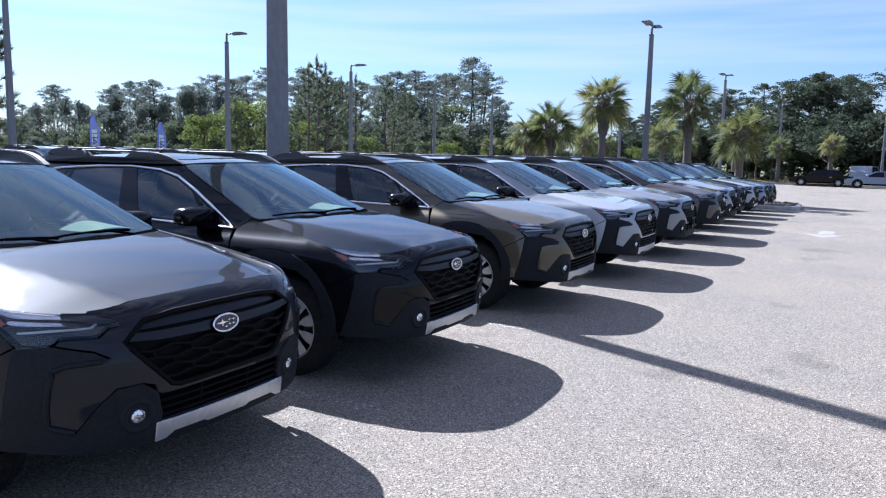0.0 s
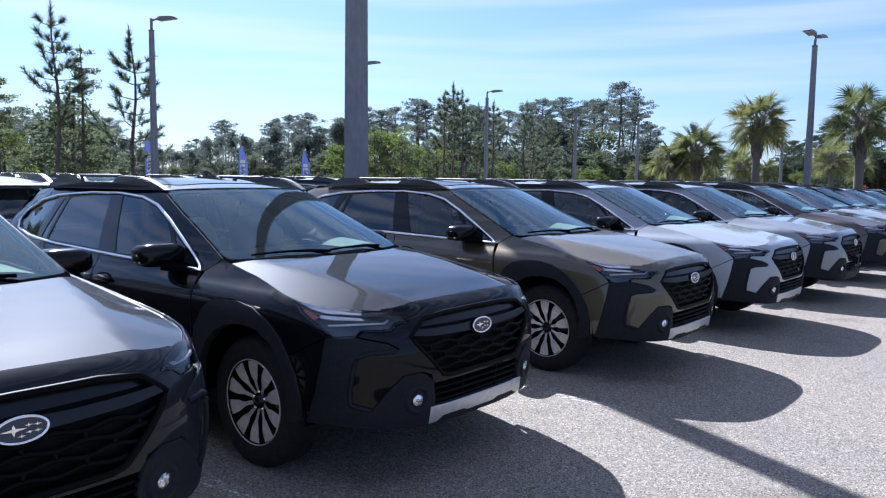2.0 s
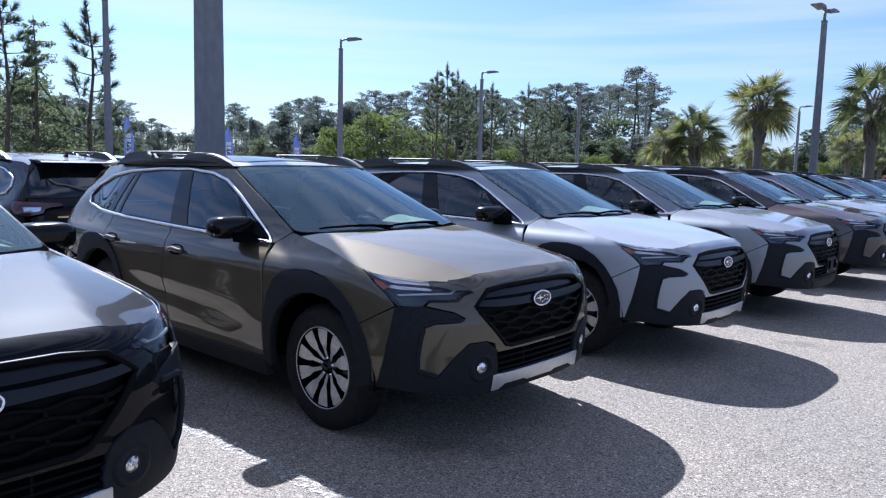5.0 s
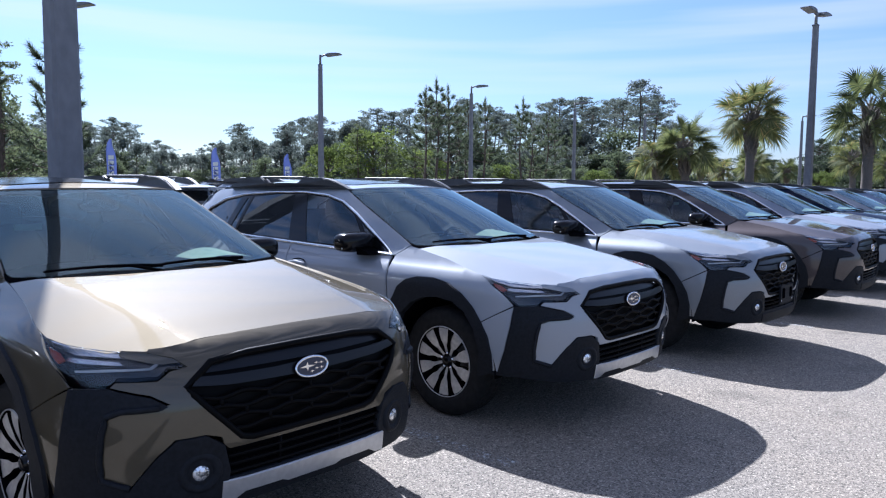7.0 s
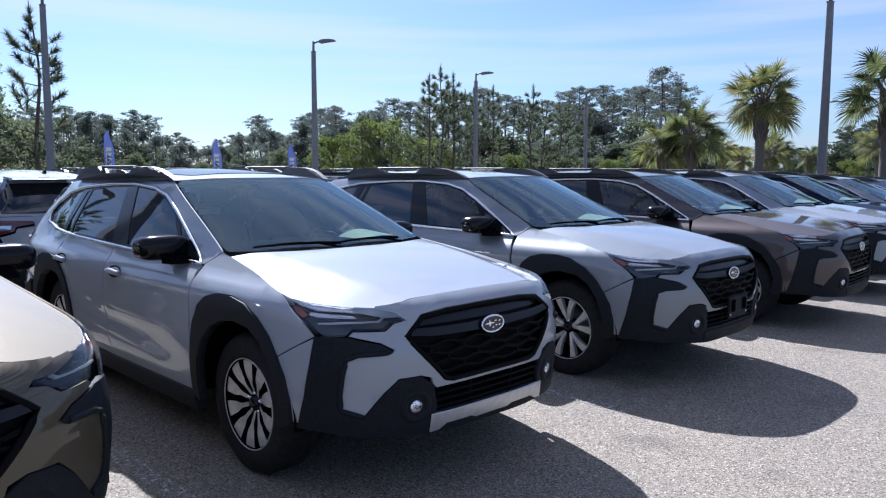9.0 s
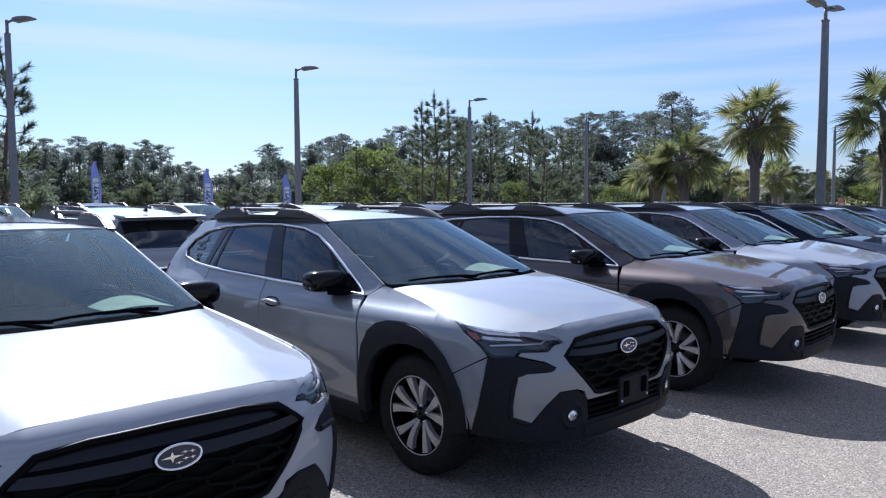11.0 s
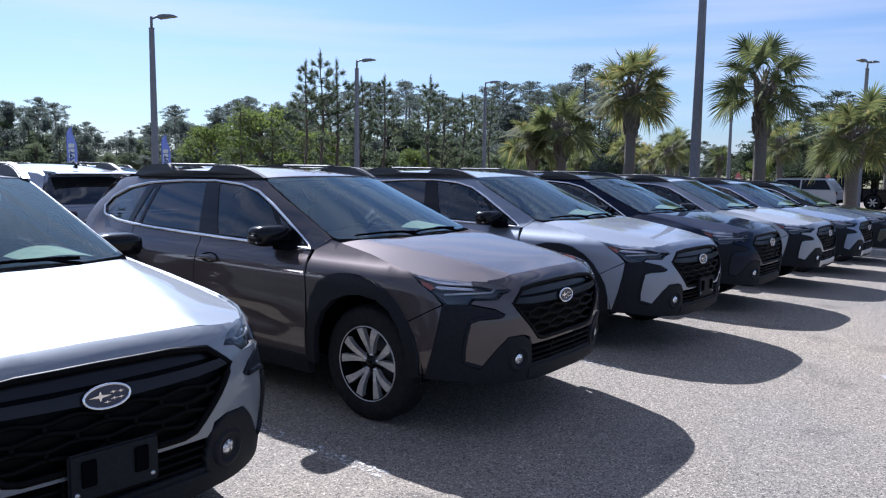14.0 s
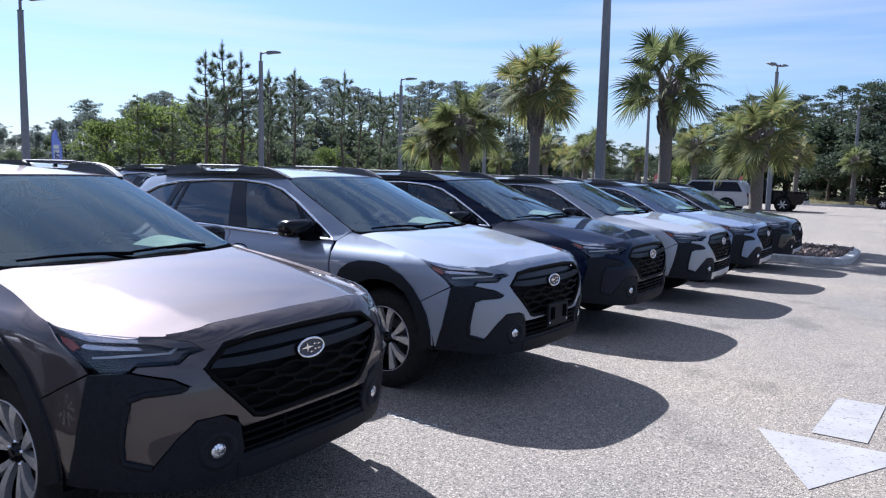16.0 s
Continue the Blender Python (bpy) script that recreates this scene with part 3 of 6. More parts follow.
        # windows
        panes = [("front_window", [(2.42, 1.055), (3.13, 1.07), (3.34, 1.437), (3.05, 1.418), (2.86, 1.375), (2.66, 1.288)], DOOR_GLASS, d1),
                 ("vent_window", [(2.20, 1.052), (2.385, 1.053), (2.56, 1.235), (2.43, 1.165), (2.28, 1.09)], DOOR_GLASS, d1),
                 ("rear_window_pane", [(3.37, 1.072), (4.20, 1.088), (4.13, 1.405), (3.8, 1.432), (3.51, 1.438)], PRIVACY, d2),
                 ("fixed_pane", [(4.24, 1.09), (4.34, 1.093), (4.22, 1.385), (4.175, 1.395)], PRIVACY, d2),
                 ("quarter_window", [(4.43, 1.098), (4.65, 1.11), (4.88, 1.143), (4.945, 1.20), (4.88, 1.272), (4.64, 1.352), (4.33, 1.396)], PRIVACY, car)]
        pan("window_frame", WINDOWS, GLOSS_BLACK, side, 0.001, 0.008, 0.05, [p[1] for p in panes])
        for name, o, mat, parent in panes:
            ob = pan(name, o, mat, side, -0.004, 0.0, 0.08, parent=parent)
            ob.visible_shadow = False
        ring = dense(WINDOWS, 0.06)
        part("window_trim", tube([f(s, z, 0.007) for s, z in ring], 0.013, 6, True), TRIM, car, "bright chrome window trim")
        # wheel arches and sill
        pan("arch_trim", ARCH_OUT + ARCH_IN, CLADDING, side, 0.016, 0.05, 0.045)
        pan("arch_trim", REAR_OUT + REAR_IN, CLADDING, side, 0.016, 0.05, 0.045)
        pan("sill_trim", [(2.05, 0.22), (2.06, 0.338), (3.88, 0.338), (3.88, 0.22)], CLADDING, side, 0.012, 0.05, 0.07)
        # bumper corner
        pan("bumper_corner", [(1.195, 0.685), (1.145, 0.6), (1.12, 0.49), (1.12, 0.385), (1.085, 0.385), (1.035, 0.53), (1.0, 0.68), (0.982, 0.795), (1.06, 0.757)], BODY, side, 0.001, step=0.04)
        pan("corner_cladding", [(0.978, 0.800), (0.82, 0.808), (0.66, 0.775), (0.60, 0.742), (0.62, 0.730), (0.76, 0.728), (0.81, 0.71), (0.83, 0.64), (0.845, 0.54), (0.845, 0.47), (0.74, 0.44), (0.645, 0.55), (0.575, 0.61), (0.47, 0.615), (0.40, 0.565), (0.375, 0.46), (0.40, 0.33),
                                (0.52, 0.332), (0.7, 0.342), (0.95, 0.362), (1.14, 0.36), (1.13, 0.377), (1.085, 0.38), (1.03, 0.53), (0.995, 0.68)], CLADDING, side, 0.006, 0.03, 0.04)
        pocket = [(0.615, 0.742), (0.66, 0.738), (0.765, 0.733), (0.815, 0.712), (0.833, 0.64), (0.848, 0.54), (0.845, 0.475), (0.74, 0.448), (0.648, 0.555), (0.58, 0.617), (0.47, 0.62), (0.41, 0.60)]
        lip = dense([(0.63, 0.738), (0.765, 0.731), (0.815, 0.711), (0.834, 0.64), (0.849, 0.54), (0.846, 0.472), (0.742, 0.443)], 0.03)
        lip = lip[:[i for i, p in enumerate(lip) if p == (0.742, 0.443)][0] + 1]
        part("pocket_edge", tube([f(s, z, 0.004) for s, z in lip], 0.0125, 8), CLADDING, car)
        # headlight
        lamp = pan("headlight", [(1.235, 0.968), (1.16, 0.952), (1.01, 0.940), (0.84, 0.929), (0.66, 0.917), (0.575, 0.897), (0.535, 0.872), (0.60, 0.868), (0.64, 0.838), (0.80, 0.838), (0.83, 0.812), (0.955, 0.803), (1.03, 0.852), (1.12, 0.902), (1.19, 0.947)], LAMP_DARK, side, -0.035, 0.0, 0.04)
        pan("led_strip", [(0.80, 0.863), (0.66, 0.866), (0.635, 0.882), (0.645, 0.886), (0.672, 0.872), (0.84, 0.870), (0.98, 0.860), (0.975, 0.853)], LED, side, -0.018, 0.01, 0.04, parent=lamp)
        pan("amber_reflector", [(1.15, 0.928), (1.08, 0.915), (1.04, 0.892), (1.065, 0.878), (1.12, 0.905)], AMBER, side, -0.015, 0.01, 0.04, parent=lamp)
        pan("lamp_trim", [(1.19, 0.951), (1.01, 0.935), (0.84, 0.923), (0.68, 0.911), (0.68, 0.902), (0.84, 0.910), (1.0, 0.913), (1.10, 0.93)], LAMP_INNER, side, -0.016, 0.01, 0.04, parent=lamp)
        pan("reflector", [(1.03, 0.902), (0.80, 0.893), (0.78, 0.882), (0.99, 0.884), (1.04, 0.890)], LAMP_INNER, side, -0.024, 0.012, 0.03, parent=lamp)
        ob = pan("lens", [(1.245, 0.972), (1.16, 0.956), (1.01, 0.944), (0.84, 0.933), (0.66, 0.921), (0.575, 0.901), (0.53, 0.872), (0.60, 0.864), (0.64, 0.834), (0.80, 0.834), (0.83, 0.808), (0.96, 0.80), (1.03, 0.85), (1.125, 0.902), (1.2, 0.95)], CLEAR, side, 0.003, 0.006, 0.04, parent=lamp)
        ob.visible_shadow = False
        pan("lamp_surround", [(0.50, 0.885), (0.50, 0.925), (0.58, 0.925), (0.70, 0.928), (0.80, 0.932), (0.80, 0.915), (0.64, 0.885)], BODY, side, -0.008, 0.0, 0.04)
        # fog lamp
        x, y, z = f(0.49, 0.475, 0.0)
        n = Vector((0.96, 0.28 * side, -0.05)).normalized()
        m = Matrix.Translation((x, y, z)) @ n.to_track_quat("Z", "Y").to_matrix().to_4x4()
        bm = lathe([(0.084, -0.004), (0.076, 0.010), (0.062, 0.013), (0.046, 0.006), (0.038, -0.014), (0.0, -0.016)], 28, "z")
        bmesh.ops.transform(bm, matrix=m, verts=bm.verts)
        fog = part("fog_lamp_bezel", bm, CLADDING, car)
        bm = lathe([(0.036, -0.010), (0.035, 0.0), (0.029, 0.007), (0.020, 0.011), (0.010, 0.013), (0.0, 0.014)], 24, "z")
        bmesh.ops.transform(bm, matrix=m, verts=bm.verts)
        part("fog_lamp", bm, FOG, fog, "small round chrome fog lamp")
        # mirror
        mir = part("wing_mirror", blob((0.095, 0.150, 0.072), (-0.86, side * 0.885, 1.108), 3.4, 16, 28), GLOSS_BLACK, car, "glossy black wing mirror")
        part("mirror_stalk", prism(rounded([(-0.80, 1.02), (-0.66, 1.025), (-0.70, 1.052), (-0.80, 1.07)], 0.01), lambda u, v, w: (u, side * (0.77 + w), v), 0.14, 0.008), DARK, mir)
        part("mirror_signal", tube([(-0.775 - 0.05 * t * t, side * (0.83 + 0.20 * t), 1.082 - 0.01 * t) for t in np.linspace(0, 1, 8)], 0.007, 6), SATIN, mir)
        # roof rail
        o = [(-1.265, 1.484), (-1.33, 1.512), (-1.42, 1.545), (-1.50, 1.564), (-1.58, 1.573), (-1.82, 1.578), (-1.86, 1.556), (-1.90, 1.530), (-2.36, 1.530), (-2.40, 1.556), (-2.46, 1.579), (-2.70, 1.576), (-2.80, 1.564), (-2.93, 1.525), (-3.05, 1.478), (-2.9, 1.475), (-2.0, 1.48)]
        rail = part("roof_rail", prism(o, lambda u, v, w: (u, side * (rail_line(u) - w - 0.10 * (v - 1.48)), v), 0.058, 0.007), RAIL, car)
        part("rail_bar", tube([(u, side * (rail_line(u) - 0.038), 1.574) for u in np.linspace(-1.80, -2.48, 8)], 0.011, 8), RAIL, rail)
        # tail lamp
        tl = pan("tail_lamp", [(5.23, 1.055), (5.30, 1.06), (5.78, 1.04), (5.80, 1.015), (5.62, 0.985), (5.60, 0.94), (5.45, 0.905), (5.30, 0.935), (5.23, 1.0)], RED_LENS, side, 0.006, 0.02, 0.05)
        pan("tail_lamp_inner", [(5.40, 1.0), (5.58, 1.0), (5.57, 0.96), (5.42, 0.94)], LAMP_INNER, side, 0.009, 0.004, 0.05, parent=tl)
        seat(car, -1.25, side * 0.38)
        for ax in (0.0, -BACK):
            bm = bmesh.new()
            arc = [(0.47 * math.cos(a), 0.36 + 0.47 * math.sin(a)) for a in np.linspace(-0.05, math.pi + 0.05, 20)]
            a = [bm.verts.new((ax + u, side * 0.87, v)) for u, v in arc]
            b = [bm.verts.new((ax + u, side * 0.56, v)) for u, v in arc]
            for i in range(19):
                bm.faces.new((a[i], a[i + 1], b[i + 1], b[i]))
            bm.faces.new(b)
            part("wheel_liner", bm, DARK, car)
            car_wheel(car, ax, side, style)

    # front
    bump = [(0.0, 0.962), (0.25, 0.960), (0.42, 0.955), (0.52, 0.947), (0.60, 0.939), (0.68, 0.935), (0.68, 0.925), (0.578, 0.905), (0.522, 0.871), (0.59, 0.860), (0.635, 0.829), (0.79, 0.829), (0.81, 0.812), (0.66, 0.782), (0.59, 0.746)] + pocket[1:] + [(0.40, 0.568), (0.38, 0.548), (0.0, 0.548)]
    full = bump + [(-s, z) for s, z in bump[1:-1][::-1]]
    hole = [(0.0, 0.895), (0.27, 0.893), (0.43, 0.879), (0.54, 0.80), (0.515, 0.77), (0.33, 0.582), (0.28, 0.569), (0.0, 0.569)]
    hole = hole + [(-s, z) for s, z in hole[1:-1][::-1]]
    bumper = pan("front_bumper", full, BODY, 0, 0.0, 0.02, 0.04, [hole])
    g_full = [(0.0, 0.893), (0.27, 0.891), (0.43, 0.876), (0.535, 0.80), (0.51, 0.77), (0.33, 0.585), (0.28, 0.572), (0.0, 0.572)]
    g_full = g_full + [(-s, z) for s, z in g_full[1:-1][::-1]]
    grille = pan("grille", g_full, GRILLE, 0, -0.045, 0.0, 0.06)
    edge = dense(g_full, 0.05)
    part("grille_surround", tube([skin(s, z, -0.008) for s, z in edge], 0.014, 8, True), GRILLE, grille)
    wide = table([(0.5, 0.2), (0.58, 0.30), (0.64, 0.375), (0.70, 0.435), (0.77, 0.50), (0.80, 0.52), (0.84, 0.47), (0.88, 0.38)])
    for i, z in enumerate((0.618, 0.660, 0.703, 0.747)):
        w = wide(z)
        pts = [skin(s, z + 0.0075 * math.cos(math.tau * (s / 0.20 + i / 2)), -0.020) for s in np.linspace(-w, w, 61)]
        part("grille_bar", tube(pts, 0.0085, 6, flat=1.2), GRILLE, grille)
        if i < 3:
            for j in range(-3, 4):
                s = (j + (0.5 if i % 2 else 0.0)) * 0.20
                if abs(s) < wide(z + 0.017) - 0.02:
                    part("grille_web", tube([skin(s, z + 0.009, -0.021), skin(s, z + 0.0215, -0.021), skin(s, z + 0.034, -0.021)], 0.010, 6), GRILLE, grille)
    wing = [(0.0, 0.826), (0.16, 0.822), (0.36, 0.826), (0.485, 0.832), (0.512, 0.802), (0.36, 0.788), (0.16, 0.782), (0.0, 0.777)]
    pan("grille_wing", wing + [(-s, z) for s, z in wing[1:-1][::-1]], GRILLE_GLOSS, 0, 0.0, 0.04, 0.04, parent=grille)
    pan("grille_upper", [(-0.40, 0.874), (-0.25, 0.886), (0.25, 0.886), (0.40, 0.874), (0.49, 0.836), (0.0, 0.83), (-0.49, 0.836)], GRILLE_GLOSS, 0, -0.03, 0.0, 0.05, parent=grille)
    # badge: an oval in a bright ring with plain lozenges
    m = Matrix.Translation(skin(0.0, 0.797, 0.012)) @ pose(0, 0, 0, 0, 84, 0)
    ring = [m @ Vector((-0.040 * math.sin(a), 0.079 * math.cos(a), 0)) for a in np.linspace(0, math.tau, 40, endpoint=False)]
    badge = part("badge", tube(ring, 0.0055, 8, True), CHROME, grille, "chrome oval badge")
    bm = bmesh.new()
    disc = [bm.verts.new(m @ Vector((-0.038 * math.sin(a), 0.076 * math.cos(a), 0.0))) for a in np.linspace(0, math.tau, 40, endpoint=False)]
    bm.faces.new(disc)
    part("badge_field", bm, material_once("badge_field", (0.02, 0.03, 0.06), 0.15), badge)
    for u, v, k in ((-0.024, 0.003, 0.95), (0.020, 0.012, 0.33), (0.046, 0.010, 0.33), (0.022, -0.010, 0.33), (0.046, -0.010, 0.33), (-0.002, -0.019, 0.33)):
        bm = bmesh.new()
        star = [bm.verts.new(m @ Vector((-(v + b * k), u + a * k, 0.003))) for a, b in ((0.042, 0), (0.006, 0.005), (0, 0.02), (-0.006, 0.005), (-0.042, 0), (-0.006, -0.005), (0, -0.02), (0.006, -0.005))]
        bm.faces.new(star)
        part("badge_lozenge", bm, CHROME, badge)
    # lower intake and skid plate
    low = pan("lower_grille", [(-0.50, 0.575), (0.50, 0.575), (0.50, 0.39), (-0.50, 0.39)], DARK, 0, -0.045, 0.0, 0.06)
    for z in (0.445, 0.478, 0.512):
        part("intake_slat", tube([skin(s, z, -0.012) for s in np.linspace(-0.385, 0.385, 31)], 0.008, 6), GRILLE, low)
    for s in (-0.15, 0.15):
        part("intake_post", tube([skin(s, 0.42, -0.014), skin(s, 0.48, -0.014), skin(s, 0.545, -0.014)], 0.007, 6), GRILLE, low)
    pan("bumper_lip", [(-0.41, 0.425), (0.41, 0.425), (0.44, 0.325), (0.3, 0.315), (-0.3, 0.315), (-0.44, 0.325)], CLADDING, 0, 0.0, 0.03, 0.05)
    if skid:
        o = [(0.0, 0.418), (0.30, 0.418), (0.405, 0.422), (0.41, 0.335), (0.36, 0.338), (0.315, 0.362), (0.15, 0.362), (0.12, 0.350), (0.0, 0.350)]
        pan("skid_plate", o + [(-s, z) for s, z in o[1:-1][::-1]], SATIN, 0, 0.014, 0.03, 0.04, label="satin silver skid plate")
    else:
        pan("skid_plate", [(-0.40, 0.405), (0.40, 0.405), (0.40, 0.34), (-0.40, 0.34)], CLADDING, 0, 0.012, 0.03, 0.05)
    if plate:
        br = part("plate_bracket", block((0.018, 0.31, 0.165), (0.955, 0.0, 0.555), 0.008), CLADDING, car, "black empty number plate bracket")
        for dy in (-0.09, 0.09):
            part("bracket_rib", block((0.012, 0.05, 0.09), (0.967, dy, 0.565), 0.004), DARK, br)
        for dy in (-0.13, 0.13):
            part("bracket_screw", lathe([(0, 0.0), (0.008, 0.0), (0.008, -0.01)], 8), SATIN, br).matrix_basis = pose(0.967, dy, 0.50, 0, 0, -90)
    # wipers and cowl
    cow = bmesh.new()
    us = np.linspace(-0.97, 0.97, 25)
    rows = [[cow.verts.new(screen(u, -0.015, 0.004)) for u in us], [cow.verts.new((lambda p: (p[0] + 0.17, p[1] * 0.97, p[2] - 0.06))(screen(u, -0.015, 0))) for u in us]]
    for i in range(24):
        cow.faces.new((rows[0][i + 1], rows[0][i], rows[1][i], rows[1][i + 1]))
    part("cowl", cow, DARK, car)
    for a, b in ((0.62, -0.14), (-0.06, -0.80)):
        w = part("wiper", tube([screen(a + (b - a) * t, 0.022 + 0.05 * t * (1 - t) * 2, 0.018) for t in np.linspace(0, 1, 12)], lambda t: 0.010 - 0.004 * t, 6), DARK, car)
        part("wiper_arm", tube([screen(a - 0.02, -0.03, 0.02), screen(a * 0.7 + b * 0.3, 0.02, 0.034), screen(a * 0.5 + b * 0.5, 0.035, 0.026)], 0.009, 6), DARK, w)

    # rear
    hatch = [(5.45, 1.05), (5.80, 1.03), (5.80, 0.99), (5.63, 0.965), (5.61, 0.92), (5.47, 0.885), (5.55, 0.70), (END, 0.70)]
    hatch_full = [(END, 1.085), (5.6, 1.083), (5.45, 1.08)] + hatch[:-1] + [(2 * END - s, z) for s, z in hatch[:-1][::-1]] + [(2 * END - 5.45, 1.08), (2 * END - 5.6, 1.083)]
    gate = pan("tailgate", hatch_full, BODY, 0, 0.0, 0.015, 0.06)
    part("plate_recess", block((0.02, 0.46, 0.16), (-3.862, 0, 0.80), 0.01), CLADDING, gate)
    pan("gate_strip", [(END - 0.42, 0.905), (END + 0.42, 0.905), (END + 0.42, 0.885), (END - 0.42, 0.885)], CHROME, 0, 0.012, 0.012, 0.06, parent=gate)
    fr = [(5.40, 1.09), (5.36, 1.21), (5.24, 1.385), (5.32, 1.45), (END, 1.462)]
    fr_full = [(END, 1.088)] + fr + [(2 * END - s, z) for s, z in fr[:-1][::-1]]
    pane = [(5.48, 1.115), (5.44, 1.21), (5.36, 1.36), (5.42, 1.41), (END, 1.42)]
    pane_full = [(END, 1.11)] + pane + [(2 * END - s, z) for s, z in pane[:-1][::-1]]
    pan("rear_frame", fr_full, BODY, 0, 0.0, 0.012, 0.07, [pane_full])
    ob = pan("rear_glass", pane_full, PRIVACY, 0, 0.002, 0.0, 0.08)
    ob.visible_shadow = False
    part("spoiler", prism(rounded([(-3.30, 1.485), (-3.62, 1.47), (-3.66, 1.455), (-3.60, 1.44), (-3.35, 1.45)], 0.01), lambda u, v, w: (u, w - 0.48, v), 0.96, 0.006), BODY, car)
    rb = [(5.44, 0.715), (5.56, 0.69), (END, 0.69), (END, 0.60), (5.5, 0.60), (5.02, 0.62), (4.88, 0.68), (5.0, 0.715)]
    pan("rear_bumper", rb[:3] + [(2 * END - s, z) for s, z in rb[:2][::-1]] + [(2 * END - s, z) for s, z in rb[4:][::-1]] + rb[3:], BODY, 0, 0.004, 0.02, 0.06)
    rc = [(4.86, 0.665), (5.0, 0.615), (5.5, 0.595), (END, 0.595)]
    rc_low = [(END, 0.27), (5.5, 0.27), (4.90, 0.30)]
    pan("rear_cladding", rc + [(2 * END - s, z) for s, z in rc[:-1][::-1]] + [(2 * END - s, z) for s, z in rc_low[1:][::-1]] + rc_low, CLADDING, 0, 0.008, 0.03, 0.06)

    # inside
    part("dashboard", blob((0.30, 0.70, 0.13), (-0.62, 0, 0.985), 5, 12, 24), DARK, car)
    part("centre_screen", block((0.02, 0.22, 0.28), (-0.95, 0.0, 0.98), 0.01), GLOSS_BLACK, car)
    # added sheet: sunlight on the instrument hood put into a pale colour
    bm = bmesh.new()
    rows = [[bm.verts.new((-0.66 + 0.26 * i / 5, 0.40 + 0.19 * (j / 8 * 2 - 1), 1.105 + 0.052 * (1 - (j / 4 - 1) ** 2) * (1 - 0.5 * i / 5))) for j in range(9)] for i in range(6)]
    for a, b in zip(rows, rows[1:]):
        for j in range(8):
            bm.faces.new((a[j], a[j + 1], b[j + 1], b[j])).smooth = True
    part("dash_sheet", bm, PALE_SHEET, car, "pale sheet arched over the dash, standing for the sunlit instrument hood")
    # added pale strip in place of light showing past the seats
    part("seat_tag", block((0.004, 0.15, 0.035), (-1.40, -0.30, 1.27), 0.0), PALE_SHEET, car, "pale strip added at the seat for a bright glimpse through the cabin")
    wheel_ring = [Matrix.Translation((-0.96, 0.38, 0.99)) @ pose(0, 0, 0, 0, 64, 0) @ Vector((0.175 * math.cos(a), 0.185 * math.sin(a), 0)) for a in np.linspace(0, math.tau, 28, endpoint=False)]
    st = part("steering_wheel", tube(wheel_ring, 0.015, 8, True), DARK, car)
    part("steering_hub", blob((0.03, 0.14, 0.05), (-0.955, 0.38, 0.985), 3), DARK, st)
    seat(car, -2.15, 0.0, 0.62)
    part("rear_view_mirror", blob((0.02, 0.115, 0.032), (-1.12, 0.0, 1.395), 3), DARK, car)
    part("cabin_floor", block((3.6, 1.56, 0.06), (-1.85, 0, 0.44), 0.02), DARK, car)
    part("door_card", block((2.6, 0.03, 0.55), (-1.9, 0.76, 0.74), 0.01), DARK, car)
    part("door_card", block((2.6, 0.03, 0.55), (-1.9, -0.76, 0.74), 0.01), DARK, car)
    part("bulkhead", block((0.04, 1.40, 0.62), (-0.42, 0, 0.74), 0.01), DARK, car)
    part("engine_bay", block((1.10, 1.0, 0.5), (0.16, 0, 0.62), 0.05), DARK, car)
    part("underbody", block((3.9, 1.16, 0.12), (-1.72, 0, 0.31), 0.03), DARK, car)
    part("cargo_floor", block((1.0, 1.3, 0.4), (-3.2, 0, 0.62), 0.03), DARK, car)
    return car


ONCE = {}


def material_once(name, colour, rough):
    if name not in ONCE:
        ONCE[name] = material(name, colour, rough)
    return ONCE[name]


def paint(car, mat):
    """Gives a car its own body colour; the meshes stay shared."""
    for o in car.children_recursive:
        if o.type == "MESH" and o.data.materials and o.data.materials[0] == BODY:
            o.material_slots[0].link = "OBJECT"
            o.material_slots[0].material = mat


def lean_copy(car, at, leave_out):
    """A copy of a car without the parts that nothing can see where it stands."""
    copy = copy_thing(car, at)
    gone = set()
    for o in copy.children_recursive:
        if o.name.split(".")[0] in leave_out:
            gone |= {o, *o.children_recursive}
    for o in gone:
        bpy.data.objects.remove(o)
    return copy

# ---- the cars' places ----
FRONT_ROW = [  # front axle x, y, turn, paint, wheels, bright skid plate, number plate bracket, label
    (-3.484, 2.500, 0.0, "graphite", "dark", True, False, "near-black metallic estate car with silver skid plate"),
    (-3.469, 4.828, 0.5, "black", "dark", True, False, "glossy black estate car with two-tone alloy wheels"),
    (-3.397, 7.664, -0.6, "olive", "dark", True, False, "olive green metallic estate car with silver skid plate"),
    (-3.319, 10.230, -1.1, "white", "dark", True, False, "white estate car with black cladding and silver skid plate"),
    (-3.254, 12.914, -1.1, "steel", "silver", False, True, "steel-grey silver estate car with an empty black plate bracket"),
    (-3.171, 15.754, 1.8, "brown", "silver", False, False, "brown metallic estate car with black front lip"),
    (-3.290, 18.437, -1.7, "silver", "silver", False, True, "silver estate car with an empty black plate bracket"),
    (-3.411, 20.927, -0.2, "navy", "silver", False, False, "dark navy estate car with black front lip"),
    (-3.370, 23.560, 0.0, "white", "dark", True, False, "white estate car with black cladding and silver skid plate"),
    (-3.342, 26.218, 0.0, "ice", "dark", True, False, "pale blue-grey estate car with silver skid plate"),
    (-3.337, 29.059, 0.0, "green", "dark", True, False, "very dark green estate car at the end of the row"),
]

